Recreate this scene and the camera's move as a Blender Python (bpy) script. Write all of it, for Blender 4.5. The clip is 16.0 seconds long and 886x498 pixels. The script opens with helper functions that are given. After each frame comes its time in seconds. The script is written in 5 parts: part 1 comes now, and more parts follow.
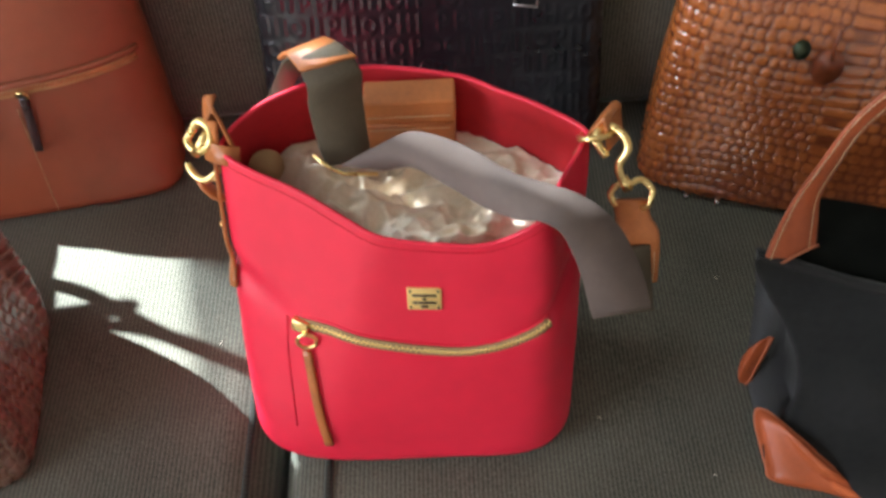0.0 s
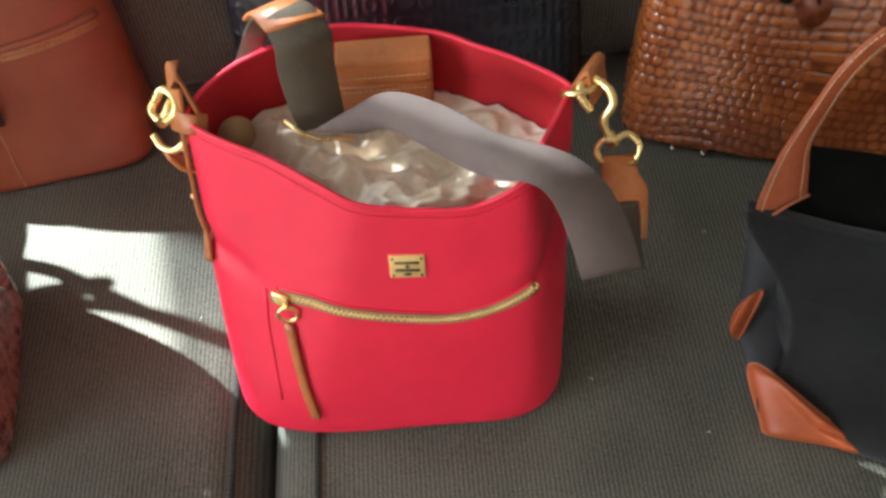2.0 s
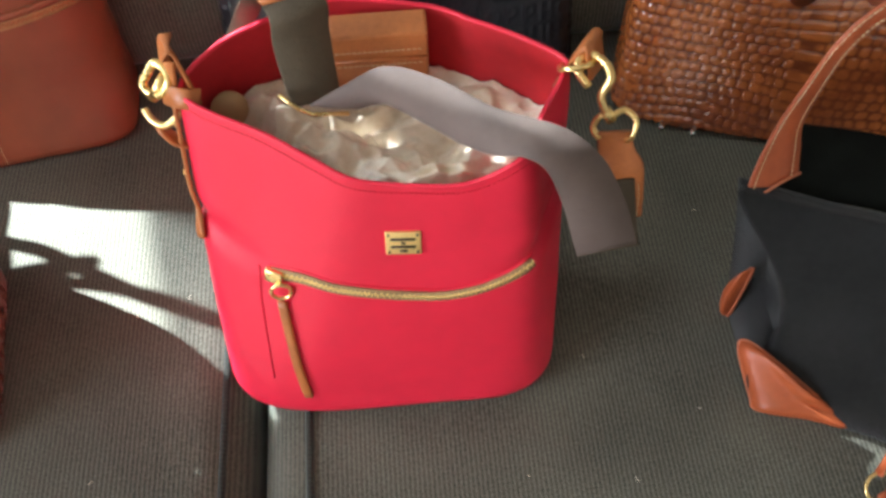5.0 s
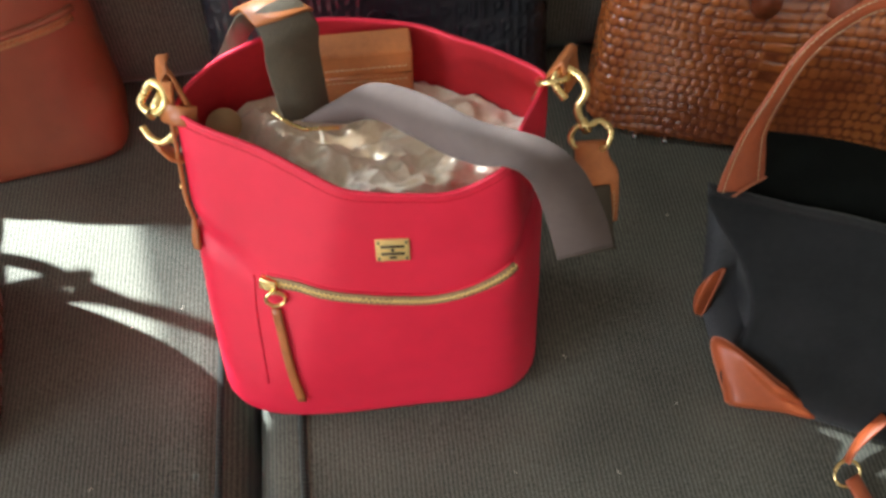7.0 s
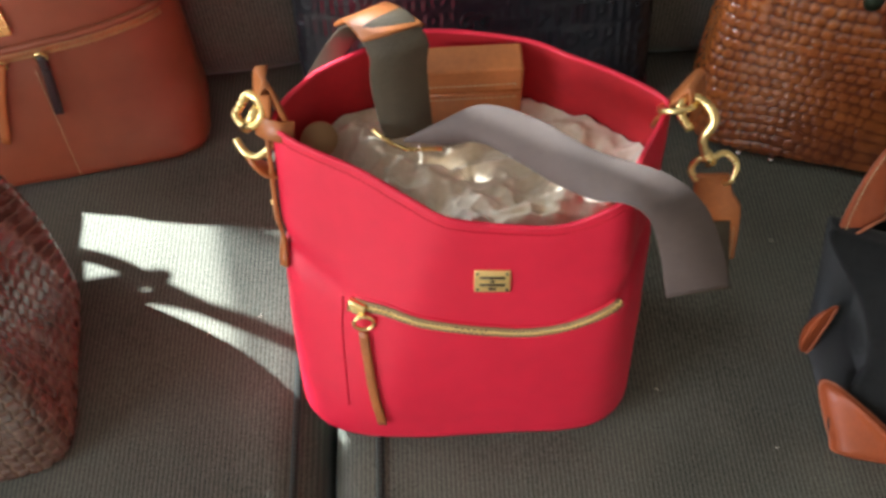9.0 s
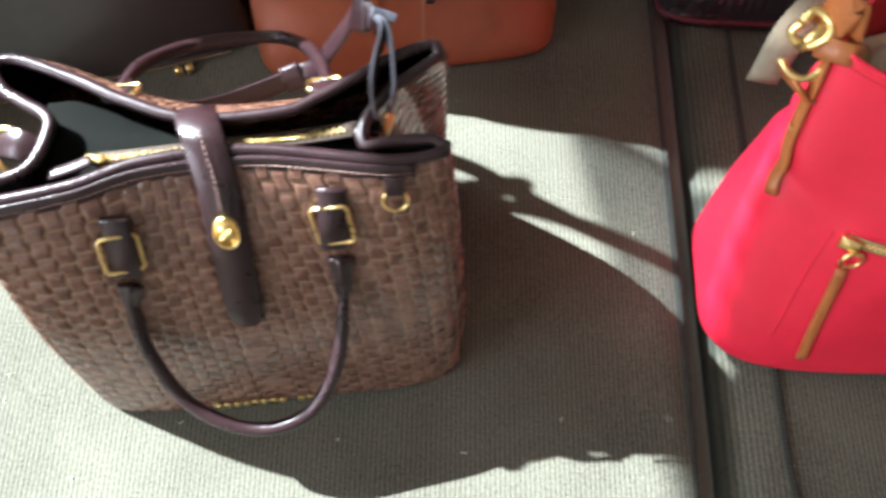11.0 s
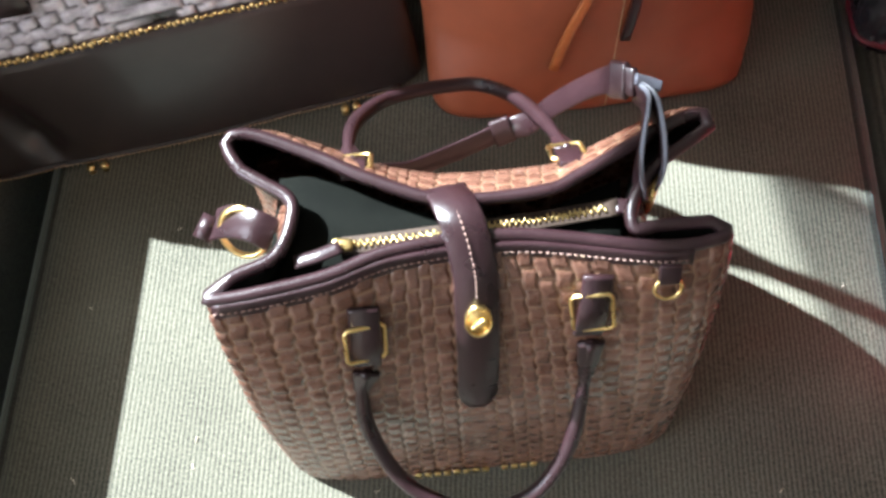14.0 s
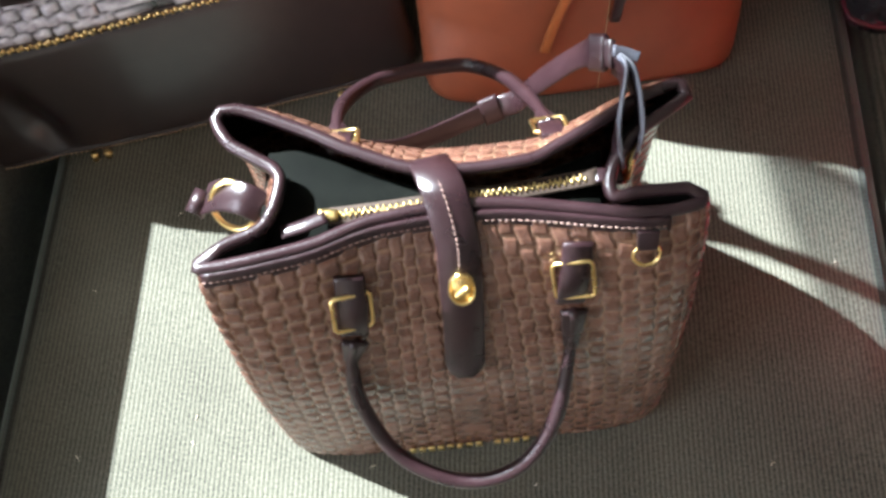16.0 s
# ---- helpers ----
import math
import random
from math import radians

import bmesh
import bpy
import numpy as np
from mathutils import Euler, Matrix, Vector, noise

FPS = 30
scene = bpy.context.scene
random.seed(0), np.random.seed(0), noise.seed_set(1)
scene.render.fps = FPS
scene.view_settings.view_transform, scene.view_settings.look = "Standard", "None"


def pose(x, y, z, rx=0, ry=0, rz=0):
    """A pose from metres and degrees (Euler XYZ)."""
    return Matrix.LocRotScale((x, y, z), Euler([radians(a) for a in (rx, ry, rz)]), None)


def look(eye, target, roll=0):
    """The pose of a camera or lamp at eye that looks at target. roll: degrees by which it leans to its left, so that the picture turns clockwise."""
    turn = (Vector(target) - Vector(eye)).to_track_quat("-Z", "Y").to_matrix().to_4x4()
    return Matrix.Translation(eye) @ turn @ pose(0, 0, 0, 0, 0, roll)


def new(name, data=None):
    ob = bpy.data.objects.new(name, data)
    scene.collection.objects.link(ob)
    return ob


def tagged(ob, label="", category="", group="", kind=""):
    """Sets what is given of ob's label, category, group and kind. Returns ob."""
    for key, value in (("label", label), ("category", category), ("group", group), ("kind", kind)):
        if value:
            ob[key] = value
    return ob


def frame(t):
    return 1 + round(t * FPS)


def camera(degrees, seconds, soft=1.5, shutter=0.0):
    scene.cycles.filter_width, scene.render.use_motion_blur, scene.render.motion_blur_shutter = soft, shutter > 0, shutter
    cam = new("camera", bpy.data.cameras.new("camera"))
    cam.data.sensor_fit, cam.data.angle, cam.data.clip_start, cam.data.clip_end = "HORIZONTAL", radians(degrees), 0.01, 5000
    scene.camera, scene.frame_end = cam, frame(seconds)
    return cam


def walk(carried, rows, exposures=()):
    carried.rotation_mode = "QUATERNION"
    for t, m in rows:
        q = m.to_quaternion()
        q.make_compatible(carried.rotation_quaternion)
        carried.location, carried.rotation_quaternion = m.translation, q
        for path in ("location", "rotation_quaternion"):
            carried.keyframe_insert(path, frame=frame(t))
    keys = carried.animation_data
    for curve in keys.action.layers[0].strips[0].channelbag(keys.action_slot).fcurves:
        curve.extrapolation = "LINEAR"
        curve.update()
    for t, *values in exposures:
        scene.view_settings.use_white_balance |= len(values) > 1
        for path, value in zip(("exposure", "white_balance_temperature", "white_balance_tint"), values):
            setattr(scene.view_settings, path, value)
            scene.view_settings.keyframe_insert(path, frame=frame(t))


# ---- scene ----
cam = camera(55.0, 16.0, soft=3.1, shutter=0.5)
PATH = [
    (0, (0.096, -0.346, 0.832), (0.08, 0.803, -0.806), -3.1),
    (0.5, (0.105, -0.327, 0.812), (0.093, 0.753, -0.872), -4.5),
    (1, (0.102, -0.326, 0.81), (0.098, 0.714, -0.898), -5.0),
    (1.5, (0.1, -0.329, 0.815), (0.106, 0.736, -0.877), -4.6),
    (2, (0.098, -0.329, 0.813), (0.112, 0.741, -0.877), -4.0),
    (2.5, (0.095, -0.335, 0.815), (0.103, 0.726, -0.88), -4.5),
    (3, (0.086, -0.339, 0.814), (0.095, 0.703, -0.893), -4.2),
    (3.5, (0.085, -0.344, 0.812), (0.111, 0.699, -0.894), -3.1),
    (4, (0.087, -0.338, 0.811), (0.12, 0.719, -0.887), -3.0),
    (4.5, (0.085, -0.328, 0.805), (0.13, 0.702, -0.909), -2.4),
    (7, (0.073, -0.351, 0.836), (0.192, 0.697, -0.864), -0.2),
    (7.5, (0.068, -0.341, 0.832), (0.153, 0.704, -0.872), -2.0),
    (8, (0.066, -0.331, 0.83), (0.124, 0.73, -0.864), -2.6),
    (10.5, (-0.215, -0.236, 0.806), (-0.284, 0.669, -0.976), -4.4),
    (10.7, (-0.278, -0.24, 0.805), (-0.303, 0.654, -0.984), -1.4),
    (11, (-0.359, -0.244, 0.803), (-0.362, 0.545, -1.035), 0.8),
    (11.3, (-0.383, -0.234, 0.806), (-0.386, 0.579, -1.021), 2.9),
    (11.6, (-0.389, -0.212, 0.805), (-0.422, 0.619, -1.014), 4.4),
    (12, (-0.419, -0.185, 0.808), (-0.546, 0.623, -1.016), 0.7),
    (12.5, (-0.491, -0.154, 0.797), (-0.558, 0.654, -1.031), 0.6),
    (13, (-0.517, -0.155, 0.792), (-0.568, 0.606, -1.057), -2.8),
    (13.5, (-0.522, -0.156, 0.794), (-0.605, 0.605, -1.054), -5.0),
    (14, (-0.518, -0.159, 0.79), (-0.597, 0.576, -1.068), -4.9),
    (14.5, (-0.51, -0.17, 0.795), (-0.606, 0.574, -1.059), -6.2),
    (15, (-0.502, -0.173, 0.793), (-0.623, 0.55, -1.068), -8.5),
    (15.5, (-0.497, -0.182, 0.797), (-0.622, 0.565, -1.054), -8.7),
    (16, (-0.494, -0.185, 0.793), (-0.615, 0.558, -1.06), -8.3),
]
walk(cam, [(t, look(eye, target, roll)) for t, eye, target, roll in PATH], [(0, 3.05), (2.0, 3.12), (3.0, 3.42), (3.6, 3.4), (4.7, 3.3), (7.0, 2.97), (8.2, 2.95), (10.5, 2.92), (11.5, 2.7), (12.5, 2.75), (16, 2.75)])

# ---------------------------------------------------------------- light
world = bpy.data.worlds.new("sky")
scene.world = world
world.use_nodes = True
_nt = world.node_tree
_bg = _nt.nodes["Background"]
_sky = _nt.nodes.new("ShaderNodeTexSky")
_sky.sky_type = "NISHITA"
_sky.sun_disc = False
SUN_WAY = Vector((0.92, -0.50, -1.0)).normalized()
_sky.sun_elevation = math.asin(-SUN_WAY.z)
_sky.sun_rotation = math.atan2(-SUN_WAY.x, -SUN_WAY.y)
_nt.links.new(_sky.outputs[0], _bg.inputs[0])
_bg.inputs[1].default_value = 0.09
sun_data = bpy.data.lights.new("sun", "SUN")
sun_data.energy, sun_data.angle, sun_data.color = 5.0, radians(0.6), (0.88, 1.0, 1.08)
sun = new("sun", sun_data)
sun.matrix_world = Matrix.Translation((-3, 2, 4)) @ SUN_WAY.to_track_quat("-Z", "Y").to_matrix().to_4x4()


def area_light(name, place, target, sx, sy, watts, colour):
    d = bpy.data.lights.new(name, "AREA")
    d.shape, d.size, d.size_y, d.energy, d.color = "RECTANGLE", sx, sy, watts, colour
    new(name, d).matrix_world = look(place, target)


# fill lamp added at the left for the bag fronts, no known source
area_light("side_fill_lamp", (-3.1, -1.5, 1.25), (0.0, -1.4, 1.0), 1.7, 1.3, 12, (0.95, 0.97, 1.05))
area_light("back_window_daylight", (-2.25, 1.0, 1.6), (-1.6, -1.0, 0.6), 1.3, 1.4, 5.5, (0.70, 0.93, 1.0))

# ---------------------------------------------------------------- materials


def _in(node, name, value):
    node.inputs[name].default_value = value


def material(name, colour, rough=0.5, metal=0.0, vary=0.25, scale=14.0, grain=0.0, grain_scale=700.0, spec=0.5, wear=None, sheen=0.0, coat=0.0, rough_vary=0.1, crease_colour=None):
    """Colour with mottling at two scales and a fine grain in relief."""
    m = bpy.data.materials.new(name)
    m.use_nodes = True
    nt = m.node_tree
    b = nt.nodes["Principled BSDF"]
    co = nt.nodes.new("ShaderNodeTexCoord")
    n1 = nt.nodes.new("ShaderNodeTexNoise")
    _in(n1, "Scale", scale), _in(n1, "Detail", 5.0)
    n2 = nt.nodes.new("ShaderNodeTexNoise")
    _in(n2, "Scale", scale * 9), _in(n2, "Detail", 3.0)
    for n in (n1, n2):
        nt.links.new(co.outputs["Object"], n.inputs["Vector"])
    add = nt.nodes.new("ShaderNodeMath")
    add.operation = "MULTIPLY_ADD"
    nt.links.new(n2.outputs["Fac"], add.inputs[0])
    add.inputs[1].default_value = 0.4
    nt.links.new(n1.outputs["Fac"], add.inputs[2])
    ramp = nt.nodes.new("ShaderNodeValToRGB")
    lo = [c * (1 - vary) for c in colour]
    hi = [min(1.0, c * (1 + vary)) for c in (wear or colour)]
    ramp.color_ramp.elements[0].position, ramp.color_ramp.elements[0].color = 0.45, (*lo, 1)
    ramp.color_ramp.elements[1].position, ramp.color_ramp.elements[1].color = 0.95, (*hi, 1)
    nt.links.new(add.outputs[0], ramp.inputs[0])
    colour_out = ramp.outputs[0]
    if crease_colour:
        # crease shade put into the colour; on the brown weave a paler joint
        at = nt.nodes.new("ShaderNodeAttribute")
        at.attribute_name = "relief"
        mix = nt.nodes.new("ShaderNodeMixRGB")
        mix.inputs[1].default_value = (*crease_colour, 1)
        nt.links.new(at.outputs["Fac"], mix.inputs[0])
        nt.links.new(ramp.outputs[0], mix.inputs[2])
        colour_out = mix.outputs[0]
    nt.links.new(colour_out, b.inputs["Base Color"])
    mr = nt.nodes.new("ShaderNodeMapRange")
    _in(mr, "To Min", max(0.03, rough - rough_vary)), _in(mr, "To Max", min(1, rough + rough_vary))
    nt.links.new(n1.outputs["Fac"], mr.inputs["Value"])
    nt.links.new(mr.outputs[0], b.inputs["Roughness"])
    _in(b, "Metallic", metal), _in(b, "Specular IOR Level", spec)
    _in(b, "Sheen Weight", sheen), _in(b, "Coat Weight", coat), _in(b, "Coat Roughness", 0.16)
    if grain:
        v = nt.nodes.new("ShaderNodeTexVoronoi")
        _in(v, "Scale", grain_scale)
        nt.links.new(co.outputs["Object"], v.inputs["Vector"])
        bump = nt.nodes.new("ShaderNodeBump")
        _in(bump, "Strength", grain), _in(bump, "Distance", 0.001)
        nt.links.new(v.outputs["Distance"], bump.inputs["Height"])
        nt.links.new(bump.outputs[0], b.inputs["Normal"])
    return m


def ribbed_cloth(name, dark, light, axis="X", pitch=0.0046):
    """Corduroy: ribs a few millimetres wide, with flecked yarn."""
    m = bpy.data.materials.new(name)
    m.use_nodes = True
    nt = m.node_tree
    b = nt.nodes["Principled BSDF"]
    co = nt.nodes.new("ShaderNodeTexCoord")
    warp = nt.nodes.new("ShaderNodeTexNoise")
    _in(warp, "Scale", 60.0), _in(warp, "Detail", 3.0)
    nt.links.new(co.outputs["Object"], warp.inputs["Vector"])
    w = nt.nodes.new("ShaderNodeTexWave")
    w.wave_type, w.bands_direction, w.wave_profile = "BANDS", axis, "SIN"
    _in(w, "Scale", 2 * math.pi / pitch / 20.0), _in(w, "Distortion", 0.9), _in(w, "Detail", 2.0), _in(w, "Detail Scale", 1.2)
    nt.links.new(co.outputs["Object"], w.inputs["Vector"])
    fleck = nt.nodes.new("ShaderNodeTexNoise")
    _in(fleck, "Scale", 420.0), _in(fleck, "Detail", 4.0)
    nt.links.new(co.outputs["Object"], fleck.inputs["Vector"])
    big = nt.nodes.new("ShaderNodeTexNoise")
    _in(big, "Scale", 7.0), _in(big, "Detail", 5.0)
    nt.links.new(co.outputs["Object"], big.inputs["Vector"])
    a = nt.nodes.new("ShaderNodeMath")
    a.operation = "MULTIPLY_ADD"
    nt.links.new(w.outputs["Fac"], a.inputs[0])
    a.inputs[1].default_value = 0.38
    nt.links.new(fleck.outputs["Fac"], a.inputs[2])
    c = nt.nodes.new("ShaderNodeMath")
    c.operation = "MULTIPLY_ADD"
    nt.links.new(big.outputs["Fac"], c.inputs[0])
    c.inputs[1].default_value = 0.5
    nt.links.new(a.outputs[0], c.inputs[2])
    even = nt.nodes.new("ShaderNodeMath")
    even.operation = "MULTIPLY"
    nt.links.new(c.outputs[0], even.inputs[0])
    even.inputs[1].default_value = 0.62
    ramp = nt.nodes.new("ShaderNodeValToRGB")
    ramp.color_ramp.elements[0].position, ramp.color_ramp.elements[0].color = 0.36, (*dark, 1)
    ramp.color_ramp.elements[1].position, ramp.color_ramp.elements[1].color = 0.9, (*light, 1)
    nt.links.new(even.outputs[0], ramp.inputs[0])
    nt.links.new(ramp.outputs[0], b.inputs["Base Color"])
    _in(b, "Roughness", 0.9), _in(b, "Sheen Weight", 0.35), _in(b, "Sheen Tint", (0.8, 1.0, 0.98, 1)), _in(b, "Specular IOR Level", 0.2)
    bump = nt.nodes.new("ShaderNodeBump")
    _in(bump, "Strength", 0.33), _in(bump, "Distance", 0.002)
    nt.links.new(a.outputs[0], bump.inputs["Height"])
    nt.links.new(bump.outputs[0], b.inputs["Normal"])
    return m


CLOTH = ribbed_cloth("sofa_corduroy", (0.024, 0.021, 0.015), (0.20, 0.188, 0.142))
WELT = ribbed_cloth("sofa_welt_cloth", (0.012, 0.011, 0.009), (0.06, 0.058, 0.046), "Y")
RED = material("red_pebbled_leather", (0.8, 0.018, 0.052), 0.44, vary=0.1, grain=0.25, grain_scale=900, scale=6)
RED_LINE = material("red_suede_lining", (0.55, 0.012, 0.02), 0.8, vary=0.2, grain=0.2, scale=9)
TAN = material("tan_strap_leather", (0.42, 0.13, 0.035), 0.42, vary=0.25, grain=0.15, scale=25)
TAN_BAG = material("cognac_tote_leather", (0.27, 0.070, 0.029), 0.46, vary=0.2, grain=0.3, grain_scale=800, scale=5)
CROC = material("glossy_brown_croc_leather", (0.39, 0.088, 0.034), 0.17, vary=0.4, scale=9, coat=1.0, wear=(0.5, 0.15, 0.035), crease_colour=(0.2, 0.05, 0.02))
CROC_PLAIN = material("brown_tag_leather", (0.24, 0.055, 0.02), 0.3, vary=0.3, scale=20)
BLACK = material("black_embossed_leather", (0.012, 0.013, 0.017), 0.3, vary=0.3, scale=12, coat=0.2)
ESPRESSO = material("espresso_smooth_leather", (0.026, 0.018, 0.017), 0.36, vary=0.3, scale=6, grain=0.15, coat=0.25)
NAVY = material("charcoal_suede", (0.0122, 0.0122, 0.0118), 0.95, vary=0.4, scale=18, grain=0.5, grain_scale=1400, sheen=0.15, spec=0.15)
WOVEN = material("brown_woven_leather", (0.098, 0.038, 0.025), 0.27, vary=0.35, scale=60, wear=(0.15, 0.071, 0.048), grain=0.06, coat=0.4, crease_colour=(0.24, 0.135, 0.085))
# pale grey carries the glare on the tote's woven panel as colour
WOVEN_GREY = material("glare_toned_woven_leather", (0.55, 0.52, 0.57), 0.2, 0.25, vary=0.45, scale=60, coat=0.6, crease_colour=(0.02, 0.014, 0.014))
PLUM = material("dark_plum_trim_leather", (0.024, 0.0105, 0.0125), 0.3, vary=0.25, scale=30, grain=0.15)
LINING = material("black_lining_cloth", (0.0045, 0.005, 0.004), 0.85, vary=0.4, scale=40, spec=0.06)
GOLD = material("polished_gold_metal", (0.92, 0.66, 0.28), 0.28, 1.0, vary=0.12, scale=50)
SATIN_GOLD = material("satin_gold_plate", (0.95, 0.68, 0.27), 0.5, 0.75, vary=0.08, scale=60)
BRASS_TAPE = material("khaki_zipper_tape", (0.34, 0.22, 0.1), 0.8, vary=0.25, scale=90)
DARK_TAPE = material("dark_zipper_tape", (0.05, 0.03, 0.02), 0.8, vary=0.25, scale=90)
WEBBING = material("grey_brown_webbing", (0.15, 0.108, 0.092), 0.72, vary=0.15, scale=20, grain=0.5, grain_scale=1100)
OLIVE = material("olive_webbing_underside", (0.085, 0.062, 0.036), 0.8, vary=0.2, scale=20, grain=0.4)
PAPER = material("crumpled_tissue_paper", (0.8, 0.63, 0.42), 0.6, vary=0.18, scale=25, wear=(0.78, 0.7, 0.6))
THREAD = material("cream_thread", (0.62, 0.42, 0.24), 0.8, vary=0.1, scale=200)
THREAD_DULL = material("dusty_rose_thread", (0.3, 0.19, 0.16), 0.8, vary=0.1, scale=200)
EDGE = material("pale_strap_edge_paint", (0.13, 0.13, 0.16), 0.4, vary=0.1, scale=80)
WALL = material("warm_white_wall_paint", (0.6, 0.57, 0.53), 0.85, vary=0.05, scale=3)
WOODFLOOR = material("brown_floor_carpet", (0.2, 0.15, 0.1), 0.9, vary=0.25, scale=20)
WHITE = material("white_window_paint", (0.8, 0.8, 0.78), 0.5, vary=0.04, scale=8)

BLOCKER_CLOTH = material("beige_blocker_cloth", (0.5, 0.46, 0.4), 0.9, vary=0.15, scale=30, grain=0.3)
# half-clear material of the added sheet that fades the sun
FADER = bpy.data.materials.new("sun_fader_voile")
FADER.use_nodes = True
_st = FADER.node_tree
_clear, _mix = _st.nodes.new("ShaderNodeBsdfTransparent"), _st.nodes.new("ShaderNodeMixShader")
_clear.inputs[0].default_value = (0.9, 0.97, 1.0, 1)
_weft = _st.nodes.new("ShaderNodeTexNoise")
_in(_weft, "Scale", 9.0), _in(_weft, "Detail", 3.0)
_range = _st.nodes.new("ShaderNodeMapRange")
_in(_range, "From Min", 0.35), _in(_range, "From Max", 0.65), _in(_range, "To Min", 0.55), _in(_range, "To Max", 0.85)
_st.links.new(_weft.outputs["Fac"], _range.inputs["Value"])
_st.links.new(_range.outputs[0], _mix.inputs[0])
_st.links.new(_clear.outputs[0], _mix.inputs[1])
_st.links.new(_st.nodes["Principled BSDF"].outputs[0], _mix.inputs[2])
_st.links.new(_mix.outputs[0], _st.nodes["Material Output"].inputs[0])
_in(_st.nodes["Principled BSDF"], "Base Color", (0.8, 0.8, 0.78, 1)), _in(_st.nodes["Principled BSDF"], "Roughness", 0.9)

# ---------------------------------------------------------------- mesh helpers


def link(name, bm, mat, parent=None, label="", smooth=True):
    me = bpy.data.meshes.new(name)
    bm.normal_update()
    bm.to_mesh(me)
    bm.free()
    if smooth:
        me.polygons.foreach_set("use_smooth", [True] * len(me.polygons))
    me.materials.append(mat)
    ob = new(name, me)
    ob.parent = parent
    if label:
        tagged(ob, label)
    return ob


def part(name, bm, mat, parent, label="", smooth=True):
    return link(name, bm, mat, parent, label, smooth)


def thing(name, place, label, category, group="", kind=""):
    ob = new(name)
    ob.empty_display_size = 0.02
    ob.location = place
    return tagged(ob, label, category, group, kind)


def local(ob, parent):
    """Keep world coordinates in the mesh while hanging under a parent."""
    if ob.parent is parent:
        ob.matrix_parent_inverse = Matrix.Translation(parent.location).inverted()
    return ob


def spline(points, n, closed=False):
    """Points along a Catmull-Rom curve through tuples of any length."""
    p = np.array(points, float)
    k = len(p)
    out = []
    segs = k if closed else k - 1
    for s in np.linspace(0, segs, n, endpoint=not closed):
        i = min(int(s), segs - 1)
        f = s - i
        if closed:
            a, b, c, d = (p[(i + j) % k] for j in (-1, 0, 1, 2))
        else:
            b, c = p[i], p[i + 1]
            a = p[i - 1] if i else 2 * b - c
            d = p[i + 2] if i + 2 < k else 2 * c - b
        out.append(0.5 * (2 * b + (c - a) * f + (2 * a - 5 * b + 4 * c - d) * f * f + (3 * b - a - 3 * c + d) * f**3))
    return np.array(out)


def grid(rows, closed=False, bm=None):
    """A sheet through rows of points."""
    bm = bm or bmesh.new()
    vs = [[bm.verts.new(Vector(p)) for p in r] for r in rows]
    for r0, r1 in zip(vs, vs[1:]):
        n = len(r0)
        for i in range(n if closed else n - 1):
            j = (i + 1) % n
            bm.faces.new((r0[i], r0[j], r1[j], r1[i]))
    return bm, vs


def frames(path, up=(0, 0, 1)):
    pts = [Vector(p) for p in path]
    out, side = [], None
    for i, p in enumerate(pts):
        t = (pts[min(i + 1, len(pts) - 1)] - pts[max(i - 1, 0)]).normalized()
        if side is None:
            side = t.cross(Vector(up))
            if side.length < 1e-4:
                side = t.cross(Vector((1, 0, 0)))
        side = (side - t * side.dot(t)).normalized()
        out.append((p, t, side, side.cross(t)))
    return out


def tube(path, r, sides=10, flat=1.0, closed=False, up=(0, 0, 1), bm=None, taper=None):
    """A round or flattened bar along a path."""
    bm = bm or bmesh.new()
    pts = [Vector(p) for p in path]
    if closed:
        pts = pts + [pts[0]]
    rows = []
    fr = frames(pts, up)
    for k, (p, t, s, n) in enumerate(fr):
        q = r * (taper(k / (len(fr) - 1)) if taper else 1)
        rows.append([p + (s * math.cos(a) + n * math.sin(a) * flat) * q for a in (2 * math.pi * i / sides for i in range(sides))])
    _, vs = grid(rows, True, bm)
    if not closed:
        bm.faces.new(vs[0][::-1])
        bm.faces.new(vs[-1])
    return bm


def ribbon(left, right, thick, bm=None, n=40):
    """A strap between two edge curves, with rounded edges and thickness."""
    bm = bm or bmesh.new()
    a, b = spline(left, n), spline(right, n)
    rows = []
    for i in range(n):
        p, q = Vector(a[i]), Vector(b[i])
        t = Vector(a[min(i + 1, n - 1)] + b[min(i + 1, n - 1)]) - Vector(a[max(i - 1, 0)] + b[max(i - 1, 0)])
        w = (q - p).normalized()
        nn = w.cross(t).normalized() * thick / 2
        e = w * thick * 0.4
        ring = [p - e * 0 + nn, p.lerp(q, 0.5) + nn, q + nn, q + e, q - nn, p.lerp(q, 0.5) - nn, p - nn, p - e]
        rows.append(ring)
    _, vs = grid(rows, True, bm)
    bm.faces.new(vs[0][::-1])
    bm.faces.new(vs[-1])
    return bm


def strap(path, width, thick, across, n=40, bm=None, wide=None):
    """A flat strap of one width along a centre line; across: the direction of its width."""
    c = spline(path, n)
    left, right = [], []
    for i in range(n):
        t = Vector(c[min(i + 1, n - 1)]) - Vector(c[max(i - 1, 0)])
        t.normalize()
        w = Vector(across[i * len(across) // n] if isinstance(across[0], (tuple, list)) else across)
        w = (w - t * w.dot(t)).normalized() * width / 2 * (wide(i / (n - 1)) if wide else 1)
        left.append(Vector(c[i]) - w)
        right.append(Vector(c[i]) + w)
    return ribbon(left, right, thick, bm, n)


